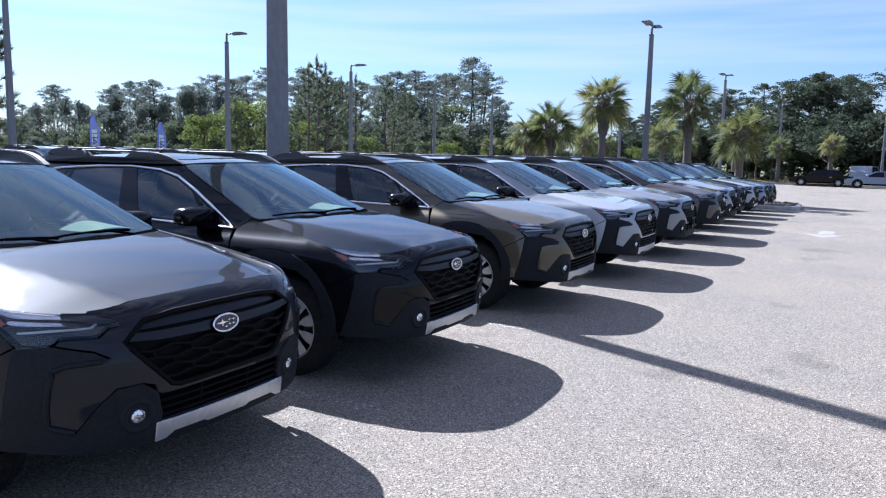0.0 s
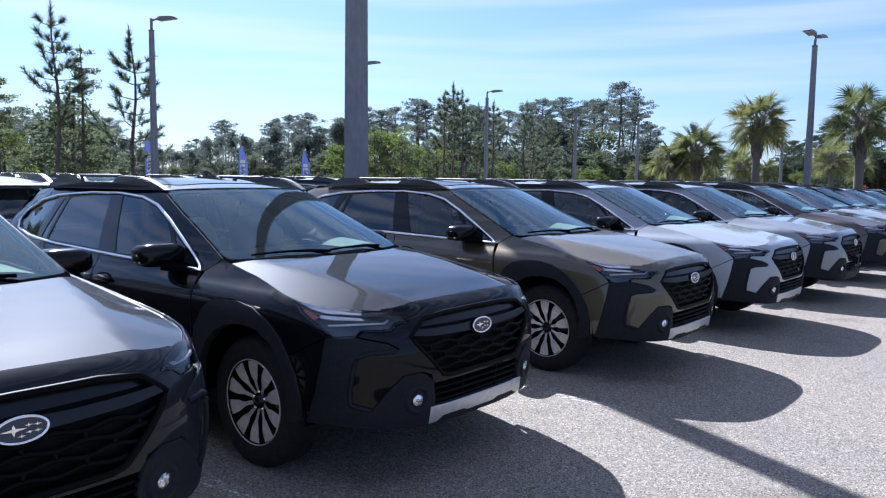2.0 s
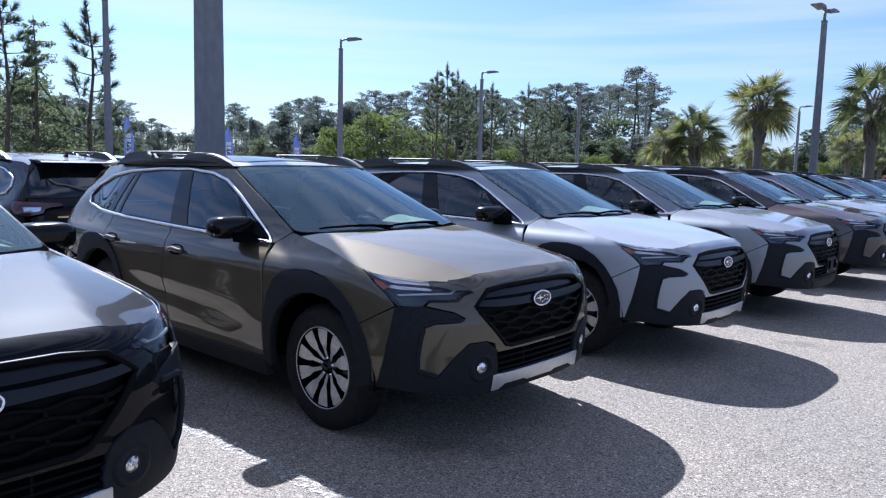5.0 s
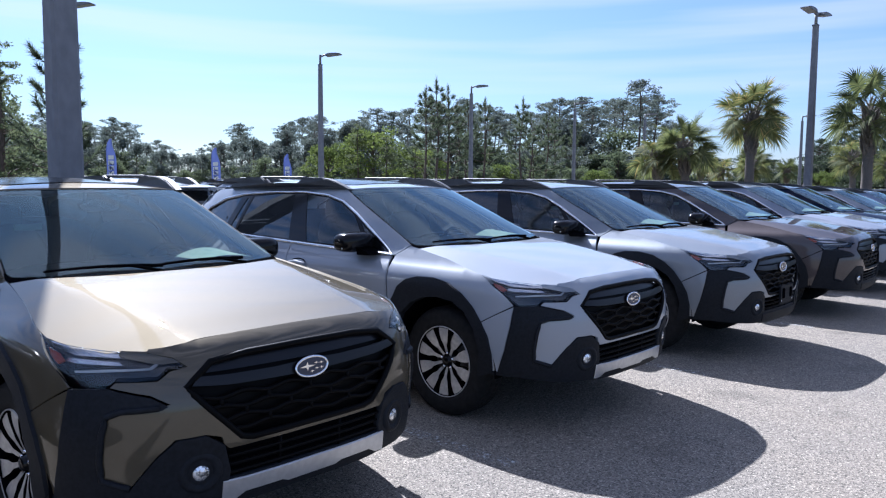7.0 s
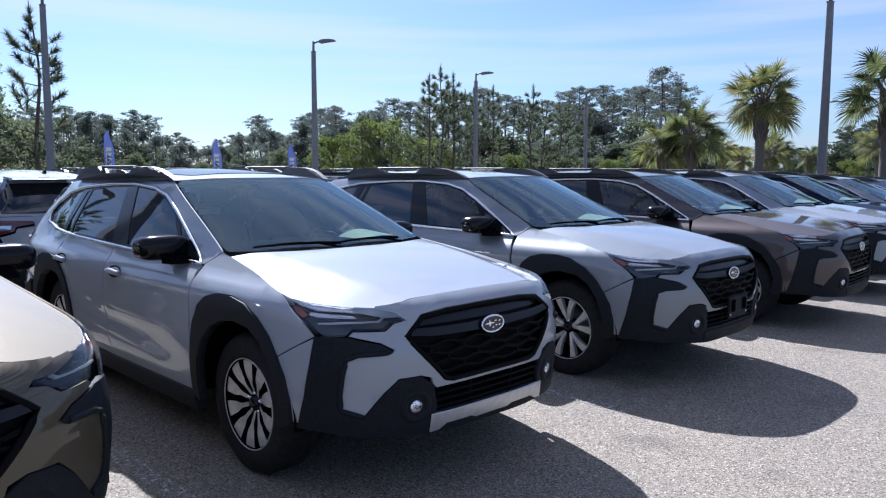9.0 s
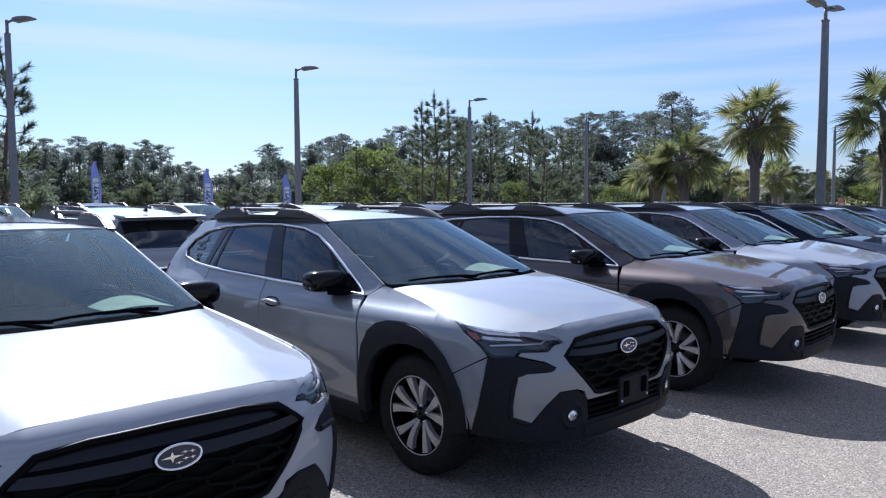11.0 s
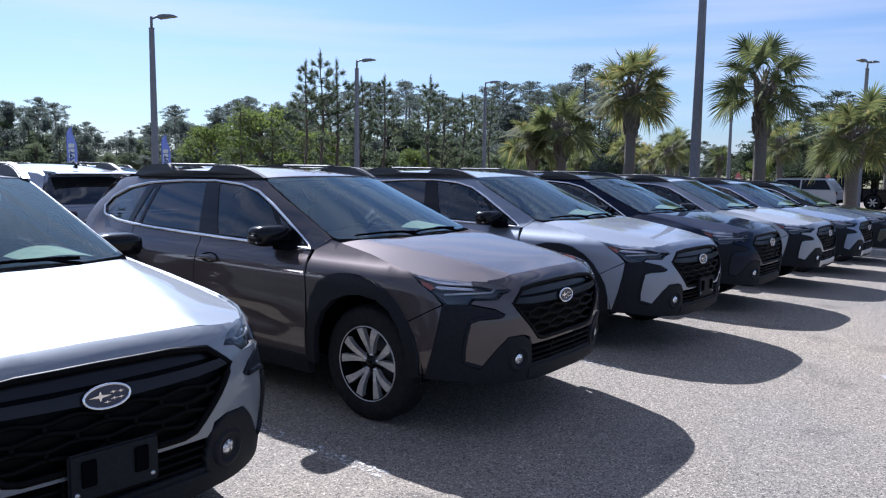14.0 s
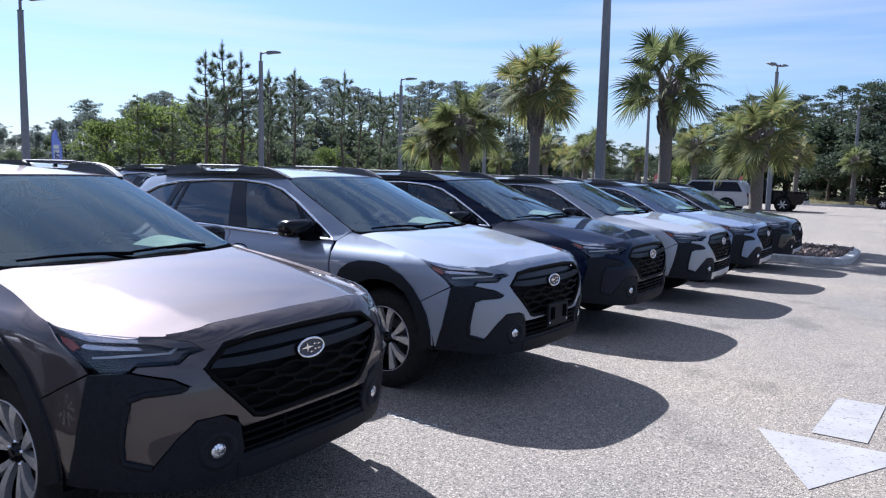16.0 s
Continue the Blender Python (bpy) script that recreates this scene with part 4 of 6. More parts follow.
# ---- outdoor materials ----
def asphalt_material():
    m = material("asphalt", (0.3, 0.29, 0.28), 0.85)
    n, l, b = nodes_of(m)
    grain = noise_node(m, 95.0, 3.0, 0.7)
    big = noise_node(m, 0.35, 5.0, 0.6)
    tc = n.new("ShaderNodeTexCoord")
    vor = n.new("ShaderNodeTexVoronoi")
    vor.inputs["Scale"].default_value = 125.0
    l.new(tc.outputs["Object"], vor.inputs["Vector"])
    stones = ramp_node(m, vor.outputs["Color"], [(0.12, (0.060, 0.055, 0.046)), (0.40, (0.203, 0.186, 0.156)), (0.76, (0.290, 0.264, 0.220)), (0.93, (0.525, 0.487, 0.410))])
    tone = ramp_node(m, big.outputs["Fac"], [(0.3, (0.84, 0.83, 0.84)), (0.7, (1.14, 1.06, 0.98))])
    mx = n.new("ShaderNodeMix")
    mx.data_type, mx.blend_type = "RGBA", "MULTIPLY"
    mx.inputs["Factor"].default_value = 1.0
    l.new(stones.outputs["Color"], mx.inputs["A"])
    l.new(tone.outputs["Color"], mx.inputs["B"])
    oil = noise_node(m, 1.3, 3.0, 0.5)
    spots = ramp_node(m, oil.outputs["Fac"], [(0.30, (0.72, 0.72, 0.72)), (0.40, (1, 1, 1))])
    my = n.new("ShaderNodeMix")
    my.data_type, my.blend_type = "RGBA", "MULTIPLY"
    my.inputs["Factor"].default_value = 1.0
    l.new(mx.outputs["Result"], my.inputs["A"])
    l.new(spots.outputs["Color"], my.inputs["B"])
    fine = noise_node(m, 330.0, 2.0, 0.6)
    specks = ramp_node(m, fine.outputs["Fac"], [(0.36, (0.62, 0.62, 0.62)), (0.62, (1.28, 1.28, 1.27))])
    mz = n.new("ShaderNodeMix")
    mz.data_type, mz.blend_type = "RGBA", "MULTIPLY"
    mz.inputs["Factor"].default_value = 1.0
    l.new(my.outputs["Result"], mz.inputs["A"])
    l.new(specks.outputs["Color"], mz.inputs["B"])
    l.new(mz.outputs["Result"], b.inputs["Base Color"])
    bp = n.new("ShaderNodeBump")
    bp.inputs["Strength"].default_value, bp.inputs["Distance"].default_value = 0.7, 0.006
    l.new(vor.outputs["Distance"], bp.inputs["Height"])
    bq = n.new("ShaderNodeBump")
    bq.inputs["Strength"].default_value, bq.inputs["Distance"].default_value = 0.5, 0.005
    l.new(grain.outputs["Fac"], bq.inputs["Height"])
    l.new(bp.outputs["Normal"], bq.inputs["Normal"])
    l.new(bq.outputs["Normal"], b.inputs["Normal"])
    return m


def worn_paint(name, colour, wear):
    """Road paint with the asphalt showing through where it is worn."""
    m = material(name, colour, 0.7)
    n, l, b = nodes_of(m)
    t = noise_node(m, 30.0, 8.0, 0.75)
    r = ramp_node(m, t.outputs["Fac"], [(wear, (0, 0, 0)), (wear + 0.1, (1, 1, 1))])
    l.new(r.outputs["Color"], b.inputs["Alpha"])
    c = noise_node(m, 4.0, 5.0)
    q = ramp_node(m, c.outputs["Fac"], [(0.3, tuple(v * 0.82 for v in colour)), (0.7, colour)])
    l.new(q.outputs["Color"], b.inputs["Base Color"])
    return m


def leaf_material(name, dark, light, dry=None, shine=0.4, glow=0.45):
    """Leaves that let some light through, each clump of its own tone."""
    m = bpy.data.materials.new(name)
    m.use_nodes = True
    n, l = m.node_tree.nodes, m.node_tree.links
    b = n["Principled BSDF"]
    b.inputs["Roughness"].default_value = shine
    geo = n.new("ShaderNodeNewGeometry")
    info = n.new("ShaderNodeObjectInfo")
    mixv = n.new("ShaderNodeMath")
    mixv.operation = "MULTIPLY_ADD"
    l.new(geo.outputs["Random Per Island"], mixv.inputs[0])
    mixv.inputs[1].default_value = 0.75
    half = n.new("ShaderNodeMath")
    half.operation = "MULTIPLY"
    half.inputs[1].default_value = 0.25
    l.new(info.outputs["Random"], half.inputs[0])
    l.new(half.outputs["Value"], mixv.inputs[2])
    r = n.new("ShaderNodeValToRGB")
    stops = [(0.1, dark), (0.8, light)] + ([(0.97, dry)] if dry else [])
    while len(r.color_ramp.elements) < len(stops):
        r.color_ramp.elements.new(0.5)
    for e, (p, c) in zip(r.color_ramp.elements, stops):
        e.position, e.color = p, (*c, 1)
    l.new(mixv.outputs["Value"], r.inputs["Fac"])
    l.new(r.outputs["Color"], b.inputs["Base Color"])
    tr = n.new("ShaderNodeBsdfTranslucent")
    l.new(r.outputs["Color"], tr.inputs["Color"])
    mx = n.new("ShaderNodeMixShader")
    mx.inputs["Fac"].default_value = glow
    l.new(b.outputs["BSDF"], mx.inputs[1])
    l.new(tr.outputs["BSDF"], mx.inputs[2])
    l.new(mx.outputs["Shader"], n["Material Output"].inputs["Surface"])
    return m


ASPHALT = asphalt_material()
LINE_PAINT = worn_paint("line_paint", (0.62, 0.61, 0.58), 0.50)
ARROW_PAINT = worn_paint("arrow_paint", (0.335, 0.322, 0.305), 0.33)
CONCRETE = mottled("kerb_concrete", (0.36, 0.35, 0.33), (0.50, 0.49, 0.46), 9.0, 0.9, 0.3, 90.0)
POLE_CONCRETE = mottled("pole_concrete", (0.155, 0.163, 0.18), (0.195, 0.203, 0.22), 9.0, 0.85, 0.2, 140.0, stretch=(1, 1, 0.6))
LAMP_METAL = mottled("lamp_metal", (0.13, 0.135, 0.14), (0.20, 0.20, 0.205), 20.0, 0.5, metal=0.4)
MULCH = mottled("stone_mulch", (0.07, 0.045, 0.035), (0.30, 0.24, 0.20), 24.0, 0.95, 1.0, 40.0)
GRASS = mottled("rough_grass", (0.055, 0.065, 0.02), (0.20, 0.18, 0.08), 1.6, 0.95, 1.0, 18.0)
BARK = mottled("pine_bark", (0.045, 0.035, 0.028), (0.13, 0.10, 0.08), 18.0, 0.95, 0.8, 30.0, stretch=(1, 1, 0.3))
PALM_BARK = mottled("palm_bark", (0.09, 0.08, 0.07), (0.175, 0.155, 0.13), 34.0, 0.95, 0.5, 80.0, stretch=(1, 1, 1.6))
BOOT = mottled("palm_boot", (0.085, 0.072, 0.058), (0.20, 0.172, 0.138), 30.0, 0.9)
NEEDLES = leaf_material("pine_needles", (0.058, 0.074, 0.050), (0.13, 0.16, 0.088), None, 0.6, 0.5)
# paler and bluer than the near needles: distance haze put into the colour
HAZED_FOLIAGE = leaf_material("hazed_foliage", (0.080, 0.102, 0.090), (0.165, 0.19, 0.155), None, 0.8, 0.45)
LEAVES = leaf_material("broad_leaves", (0.062, 0.085, 0.050), (0.155, 0.185, 0.095), None, 0.9, 0.5)
# darker leaves: the deep shade of the right-hand woods put into the colour
SHADED_LEAVES = leaf_material("shaded_leaves", (0.026, 0.038, 0.024), (0.075, 0.098, 0.055), None, 0.9, 0.4)
BRIGHT_LEAVES = leaf_material("spring_leaves", (0.065, 0.095, 0.025), (0.165, 0.205, 0.055), None, 0.9, 0.55)
FEATHERY = leaf_material("feathery_leaves", (0.085, 0.11, 0.055), (0.19, 0.22, 0.11), None, 0.9, 0.5)
FRONDS = leaf_material("palm_fronds", (0.055, 0.075, 0.030), (0.185, 0.20, 0.070), (0.42, 0.29, 0.10), 0.85, 0.46)
DRY_GRASS = leaf_material("dry_grass_blades", (0.10, 0.10, 0.035), (0.30, 0.25, 0.12), (0.36, 0.28, 0.15), 0.9, 0.4)
FLAG_BLUE = leaf_material("flag_cloth", (0.06, 0.08, 0.23), (0.09, 0.12, 0.30), None, 0.8, 0.4)
FLAG_WHITE = material("flag_print", (0.75, 0.76, 0.80), 0.8)
FLAG_RED = material("flag_red", (0.62, 0.20, 0.20), 0.8)


# ---- ground ----
def slope(y):
    """Height of the paving: level along the row, then falling gently to the far drive."""
    k = min(max((y - 16.0) / 16.0, 0.0), 1.0)
    return -0.30 * k * k * (1.6 - 0.6 * k) - 0.0093 * min(max(y - 32.0, 0.0), 28.0)


def paving(name, x0, x1, ys, drop, mat):
    bm = bmesh.new()
    rows = [(bm.verts.new((x0, y, slope(y) + drop)), bm.verts.new((x1, y, slope(y) + drop))) for y in ys]
    for (a, b), (c, d) in zip(rows, rows[1:]):
        bm.faces.new((a, b, d, c)).smooth = True
    return tagged(part(name, bm, mat, None), kind="structure")


FALL = [16 + k for k in range(17)] + [36, 40, 45, 50, 55, 60]
tagged(paving("ground", -900, 900, [-900, 0] + FALL + [900], -0.06, GRASS), "rough dry grass round the parking lot", "ground")
tagged(paving("parking_lot", -27.5, 40, [-40, 0] + FALL + [72], 0.0, ASPHALT), "pale worn asphalt with exposed shell aggregate", "parking lot")


def flat_mark(name, outline, mat, label):
    """A painted mark that lies 4 mm over the paving."""
    bm = bmesh.new()
    vs = [bm.verts.new((x, y, slope(y) + 0.004)) for x, y in outline]
    bm.faces.new(vs)
    bmesh.ops.recalc_face_normals(bm, faces=bm.faces)
    if bm.faces[:][0].normal.z < 0:
        bmesh.ops.reverse_faces(bm, faces=bm.faces)
    return tagged(part(name, bm, mat, None), label, "road marking", kind="structure")


arrow = tagged(new("road_arrow"), "white painted arrow on the asphalt, worn", "road marking")
bm = bmesh.new()
bm.faces.new([bm.verts.new((x, y, slope(y) + 0.004)) for x, y in ((-0.49, 17.54), (-0.06, 18.40), (-0.91, 18.38))])
part("arrow_head", bm, ARROW_PAINT, arrow)
bm = bmesh.new()
ys = [18.50, 18.8, 19.1, 19.46]
rows = [(bm.verts.new((-0.62 + 0.04 * (y - 18.5), y, slope(y) + 0.005)), bm.verts.new((-0.31 + 0.03 * (y - 18.5), y, slope(y) + 0.005))) for y in ys]
for (a, b), (c, d) in zip(rows, rows[1:]):
    bm.faces.new((a, b, d, c))
part("arrow_shaft", bm, ARROW_PAINT, arrow)
row_y = [r[1] for r in FRONT_ROW]
for a, b in zip([row_y[0] - 2.6] + row_y, row_y):
    y = (a + b) / 2 + 0.06
    flat_mark("stall_line", [(-7.3, y - 0.05), (-2.45, y - 0.05), (-2.45, y + 0.05), (-7.3, y + 0.05)], LINE_PAINT, "faded white line between two parking stalls")


def kerbed_island(outline, label, height=0.14, width=0.16):
    """A planting bed: a raised kerb round it and a fill of stones."""
    isl = tagged(new("planting_island"), label, "planting bed")
    n = len(outline)
    ctr = Vector((sum(p[0] for p in outline) / n, sum(p[1] for p in outline) / n))
    bm = bmesh.new()
    rings = []
    for x, y in outline:
        q = Vector((x, y))
        inn = q + (ctr - q).normalized() * width * 1.2
        z = slope(y)
        rings.append([bm.verts.new((q.x, q.y, z - 0.05)), bm.verts.new((q.x, q.y, z + height - 0.02)), bm.verts.new((q.x + (inn.x - q.x) * 0.15, q.y + (inn.y - q.y) * 0.15, z + height)), bm.verts.new((inn.x, inn.y, z + height)), bm.verts.new((inn.x, inn.y, z - 0.05))])
    for i in range(n):
        a, b = rings[i], rings[(i + 1) % n]
        for k in range(4):
            bm.faces.new((a[k], b[k], b[k + 1], a[k + 1]))
    bmesh.ops.recalc_face_normals(bm, faces=bm.faces)
    part("kerb", bm, CONCRETE, isl)
    bm = bmesh.new()
    edge = [bm.verts.new((q[0] + (ctr.x - q[0]) * 0.03, q[1] + (ctr.y - q[1]) * 0.03, slope(q[1]) + 0.10)) for q in outline]
    mid = bm.verts.new((ctr.x, ctr.y, slope(ctr.y) + 0.16))
    for i in range(n):
        bm.faces.new((edge[i], edge[(i + 1) % n], mid))
    part("soil", bm, MULCH, isl)
    return isl


rng = random.Random(4)
nose_end = [(-2.0, 30.9), (-1.83, 31.15), (-1.75, 31.6), (-1.75, 32.6), (-1.8, 33.9), (-2.0, 34.6), (-2.5, 35.0)]
kerbed_island([(-14.6, 30.75), (-9, 30.72), (-5, 30.72), (-2.6, 30.75)] + nose_end + [(-5, 35.1), (-10, 35.1), (-14.6, 35.1)], "concrete kerbed planting island with red stone mulch under palms")
bm = bmesh.new()
for k in range(900):
    x, y = rng.uniform(-7.0, -1.95), rng.uniform(30.95, 34.6)
    r = rng.uniform(0.025, 0.07)
    m = Matrix.Translation((x, y, slope(y) + 0.13 + r * 0.3)) @ Euler([rng.uniform(0, 6) for _ in range(3)]).to_matrix().to_4x4() @ Matrix.Diagonal((r, r * rng.uniform(0.6, 1), r * rng.uniform(0.4, 0.8), 1))
    bmesh.ops.create_icosphere(bm, subdivisions=1, radius=1, matrix=m)
tagged(part("mulch_stones", bm, MULCH, None), "loose reddish stones covering the planting island", "stones", kind="stuff")
for name, x0, x1, y0, y1 in (("kerb_far", -60, 60, 72.0, 72.2), ("kerb_west", -27.7, -27.5, -60, 72.0)):
    bm = block((x1 - x0, y1 - y0, 0.30), ((x0 + x1) / 2, (y0 + y1) / 2, slope(y1) + 0.0), 0.02)
    tagged(part(name, bm, CONCRETE, None), "grey concrete kerb along the lot's edge", "kerb", kind="structure")


rng = random.Random(15)
verts, faces = [], []
for k in range(9000):
    x, y = rng.uniform(-30, 14), 72.4 + 3.2 * rng.random() ** 1.4
    tall = rng.uniform(0.15, 0.75) * (0.5 + 0.5 * math.sin(x * 0.9) ** 2)
    a, w, lean = rng.uniform(0, 3.14), rng.uniform(0.012, 0.03), rng.uniform(-0.2, 0.2)
    z = slope(y) - 0.06
    n = len(verts)
    verts += [(x - w * math.cos(a), y - w * math.sin(a), z), (x + w * math.cos(a), y + w * math.sin(a), z), (x + lean, y + rng.uniform(-0.1, 0.1), z + tall)]
    faces.append((n, n + 1, n + 2))
me = bpy.data.meshes.new("tall_grass")
me.from_pydata(verts, [], faces)
tagged(mesh_object("tall_grass", me, DRY_GRASS), "tall dry yellow grass along the far kerb", "grass", kind="stuff")


# ---- lamp posts ----
def lamp_post(x, y, height, base, top, heads, label, turn=0.0):
    """A square tapered concrete post with flat lamp heads on short curved brackets."""
    post = tagged(new("lamp_post"), label, "lamp post", "lamp posts of the lot")
    post.matrix_basis = pose(x, y, slope(y), 0, 0, turn)
    height += -0.30 - min(slope(y), -0.30)
    bm = bmesh.new()
    c = 0.22
    prev = None
    for k in range(9):
        t = k / 8
        h = (base + (top - base) * t) / 2
        ring = [bm.verts.new((u * h, v * h, height * t)) for u, v in ((1, -1 + c), (1, 1 - c), (1 - c, 1), (-1 + c, 1), (-1, 1 - c), (-1, -1 + c), (-1 + c, -1), (1 - c, -1))]
        if prev:
            for i in range(8):
                bm.faces.new((prev[i], prev[(i + 1) % 8], ring[(i + 1) % 8], ring[i]))
        prev = ring
    bm.faces.new(prev)
    part("post", bm, POLE_CONCRETE, post)
    part("cap", block((top * 1.1, top * 1.1, 0.05), (0, 0, height + 0.02), 0.01), LAMP_METAL, post)
    part("tenon", tube([(0, 0, height), (0, 0, height + 0.45)], 0.05, 10), LAMP_METAL, post)
    for a in heads:
        m = pose(0, 0, height + 0.36, 0, 0, a)
        arm = [m @ Vector((u, 0, 0.10 * math.sin(u * 4.0))) for u in np.linspace(0, 0.34, 6)]
        part("bracket", tube(arm, 0.038, 8), LAMP_METAL, post)
        o = [(0.26, 0.03), (0.30, 0.12), (0.45, 0.15), (0.72, 0.155), (0.94, 0.12), (0.96, 0.085), (0.90, 0.07), (0.45, 0.02), (0.30, 0.0)]
        bm = prism(o, lambda u, v, w: m @ Vector((u, w - 0.15, v)), 0.30, 0.012)
        head = part("lamp_head", bm, LAMP_METAL, post)
        bm = block((0.36, 0.24, 0.01), (0.66, 0, 0.035), 0.002)
        bmesh.ops.transform(bm, matrix=m @ pose(0, 0, 0, 0, -6, 0), verts=bm.verts)
        part("lens", bm, material_once("lamp_diffuser", (0.6, 0.6, 0.58), 0.4), head)
    return post


lamp_post(-7.65, 8.69, 9.6, 0.275, 0.18, (0, 180), "thick grey concrete lamp post standing between two car rows")
lamp_post(-7.99, 32.57, 7.0, 0.26, 0.17, (85, 265), "grey concrete lamp post with two flat heads among palms")
lamp_post(-9.07, 60.3, 7.7, 0.26, 0.17, (70, 250), "grey lamp post with two flat heads across the drive")
for x, y, h in ((-26.27, 16.0, 6.95), (-26.4, 26.6, 6.85), (-27.6, 38.2, 6.85), (-28.2, 49.8, 6.9), (-27.5, 58.5, 6.7), (-26.2, 5.0, 6.9), (-18.5, 66.0, 6.6), (-6.2, 74.5, 6.6), (2.0, 74.5, 6.6)):
    lamp_post(x, y, h - 0.17, 0.24, 0.15, (35,), "grey concrete lamp post with one flat head at the lot's edge")


# ---- feather flags ----
def feather_flag(x, y, height, turn, mat, label):
    flag = tagged(new("feather_flag"), label, "flag", "advertising flags")
    flag.matrix_basis = pose(x, y, slope(y), 0, 0, turn)
    pts = [(0.0, 0, 0), (0, 0, height * 0.6), (0.03, 0, height * 0.9), (0.12, 0, height * 0.98), (0.25, 0, height)]
    part("pole", tube(spline(pts, 5), 0.014, 6), LAMP_METAL, flag)
    bm = bmesh.new()
    rows = []
    for k in range(15):
        t = k / 14
        z = height * (0.28 + 0.72 * t)
        w = 0.56 * (1 - 0.75 * max(0, (t - 0.55) / 0.45) ** 2)
        x0 = 0.02 + 0.22 * max(0, (t - 0.8) / 0.2) ** 2
        rows.append([bm.verts.new((x0 + w * u, 0.03 * math.sin(5 * u + 6 * t), z)) for u in (0, 0.33, 0.66, 1)])
    for a, b in zip(rows, rows[1:]):
        for i in range(3):
            bm.faces.new((a[i], a[i + 1], b[i + 1], b[i])).smooth = True
    cloth = part("cloth", bm, mat, flag)
    for k in range(6):
        z = height * (0.36 + 0.075 * k)
        bm = block((0.30, 0.004, height * 0.058), (0.29, 0, z), 0.0)
        for v in bm.verts:
            v.co.y += 0.03 * math.sin(5 * (v.co.x - 0.02) / 0.56 + 6 * (z / height - 0.28) / 0.72) - 0.008 * 1
        part("print_bar", bm, FLAG_WHITE, cloth)
        bm = block((0.30, 0.004, height * 0.058), (0.29, 0, z), 0.0)
        for v in bm.verts:
            v.co.y += 0.03 * math.sin(5 * (v.co.x - 0.02) / 0.56 + 6 * (z / height - 0.28) / 0.72) + 0.008
        part("print_bar", bm, FLAG_WHITE, cloth)
    return flag


# ---- front row ----
MASTERS = {}
for x, y, turn, colour, wheels, bright, bracket, label in FRONT_ROW:
    key = (wheels, bright, bracket)
    at = pose(x, y, slope(y), 0, 0, turn)
    if key not in MASTERS:
        MASTERS[key] = car = build_car(wheels, bright, bracket)
        car.matrix_basis = at
    else:
        car = copy_thing(MASTERS[key], at)
    paint(car, PAINT[colour])
    tagged(car, label, "car", "front row of parked cars")

for x, y, h, mat in ((-40.8, 23.4, 3.75, FLAG_BLUE), (-40.7, 29.6, 3.65, FLAG_BLUE), (-42.1, 35.8, 3.6, FLAG_BLUE), (-22.0, 78.0, 2.0, FLAG_RED), (-15.0, 78.5, 2.0, FLAG_RED)):
    feather_flag(x, y, h, 35, mat, "blue feather flag with white print on a thin pole" if mat == FLAG_BLUE else "small red and white feather flag on a pole")


# ---- trees ----
class Mesh:
    """Collects loose triangles and quads quickly."""

    def __init__(self):
        self.v, self.f = [], []

    def quad(self, a, b, c, d):
        k = len(self.v)
        self.v += [tuple(a), tuple(b), tuple(c), tuple(d)]
        self.f.append((k, k + 1, k + 2, k + 3))

    def tri(self, a, b, c):
        k = len(self.v)
        self.v += [tuple(a), tuple(b), tuple(c)]
        self.f.append((k, k + 1, k + 2))

    def strip(self, rows):
        """A ribbon whose rows of two points share their edges."""
        k = len(self.v)
        for r in rows:
            self.v += [tuple(p) for p in r]
        for i in range(len(rows) - 1):
            self.f.append((k + 2 * i, k + 2 * i + 1, k + 2 * i + 3, k + 2 * i + 2))

    def limb(self, pts, r0, r1, sides=6):
        pts = [Vector(p) for p in pts]
        k0 = len(self.v)
        n = len(pts)
        for i, p in enumerate(pts):
            t = (pts[min(i + 1, n - 1)] - pts[max(i - 1, 0)]).normalized()
            u = t.cross(Vector((0.31, 0.95, 0.02))).normalized()
            w = u.cross(t)
            r = r0 + (r1 - r0) * i / (n - 1)
            for k in range(sides):
                a = k * math.tau / sides
                self.v.append(tuple(p + u * r * math.cos(a) + w * r * math.sin(a)))
        for i in range(n - 1):
            for k in range(sides):
                a, b = k0 + i * sides + k, k0 + i * sides + (k + 1) % sides
                self.f.append((a, b, b + sides, a + sides))

    def mesh(self, name, smooth=False):
        me = bpy.data.meshes.new(name)
        me.from_pydata(self.v, [], self.f)
        if smooth:
            me.polygons.foreach_set("use_smooth", [True] * len(self.f))
        return me


def direction(rng, up=0.0):
    while True:
        d = Vector((rng.uniform(-1, 1), rng.uniform(-1, 1), rng.uniform(-1, 1)))
        if 0.1 < d.length < 1:
            d.normalize()
            d.z += up
            return d.normalized()


def clump(m, rng, at, size, count, leaf):
    """A loose cloud of small leaves."""
    for k in range(count):
        d = direction(rng)
        p = at + Vector((d.x * size[0], d.y * size[1], d.z * size[2])) * rng.uniform(0.35, 1.0) ** 0.6
        u = direction(rng) * leaf * rng.uniform(0.6, 1.3)
        w = u.cross(direction(rng)).normalized() * leaf * rng.uniform(0.35, 0.7)
        m.quad(p - u, p + w, p + u, p - w)


def make_tree(name, trunk, crown, bark, leaf, label, category):
    t = new(name)
    mesh_object("trunk", trunk.mesh("trunk", True), bark, t)
    mesh_object("crown", crown.mesh("crown"), leaf, t)
    return tagged(t, label, category)


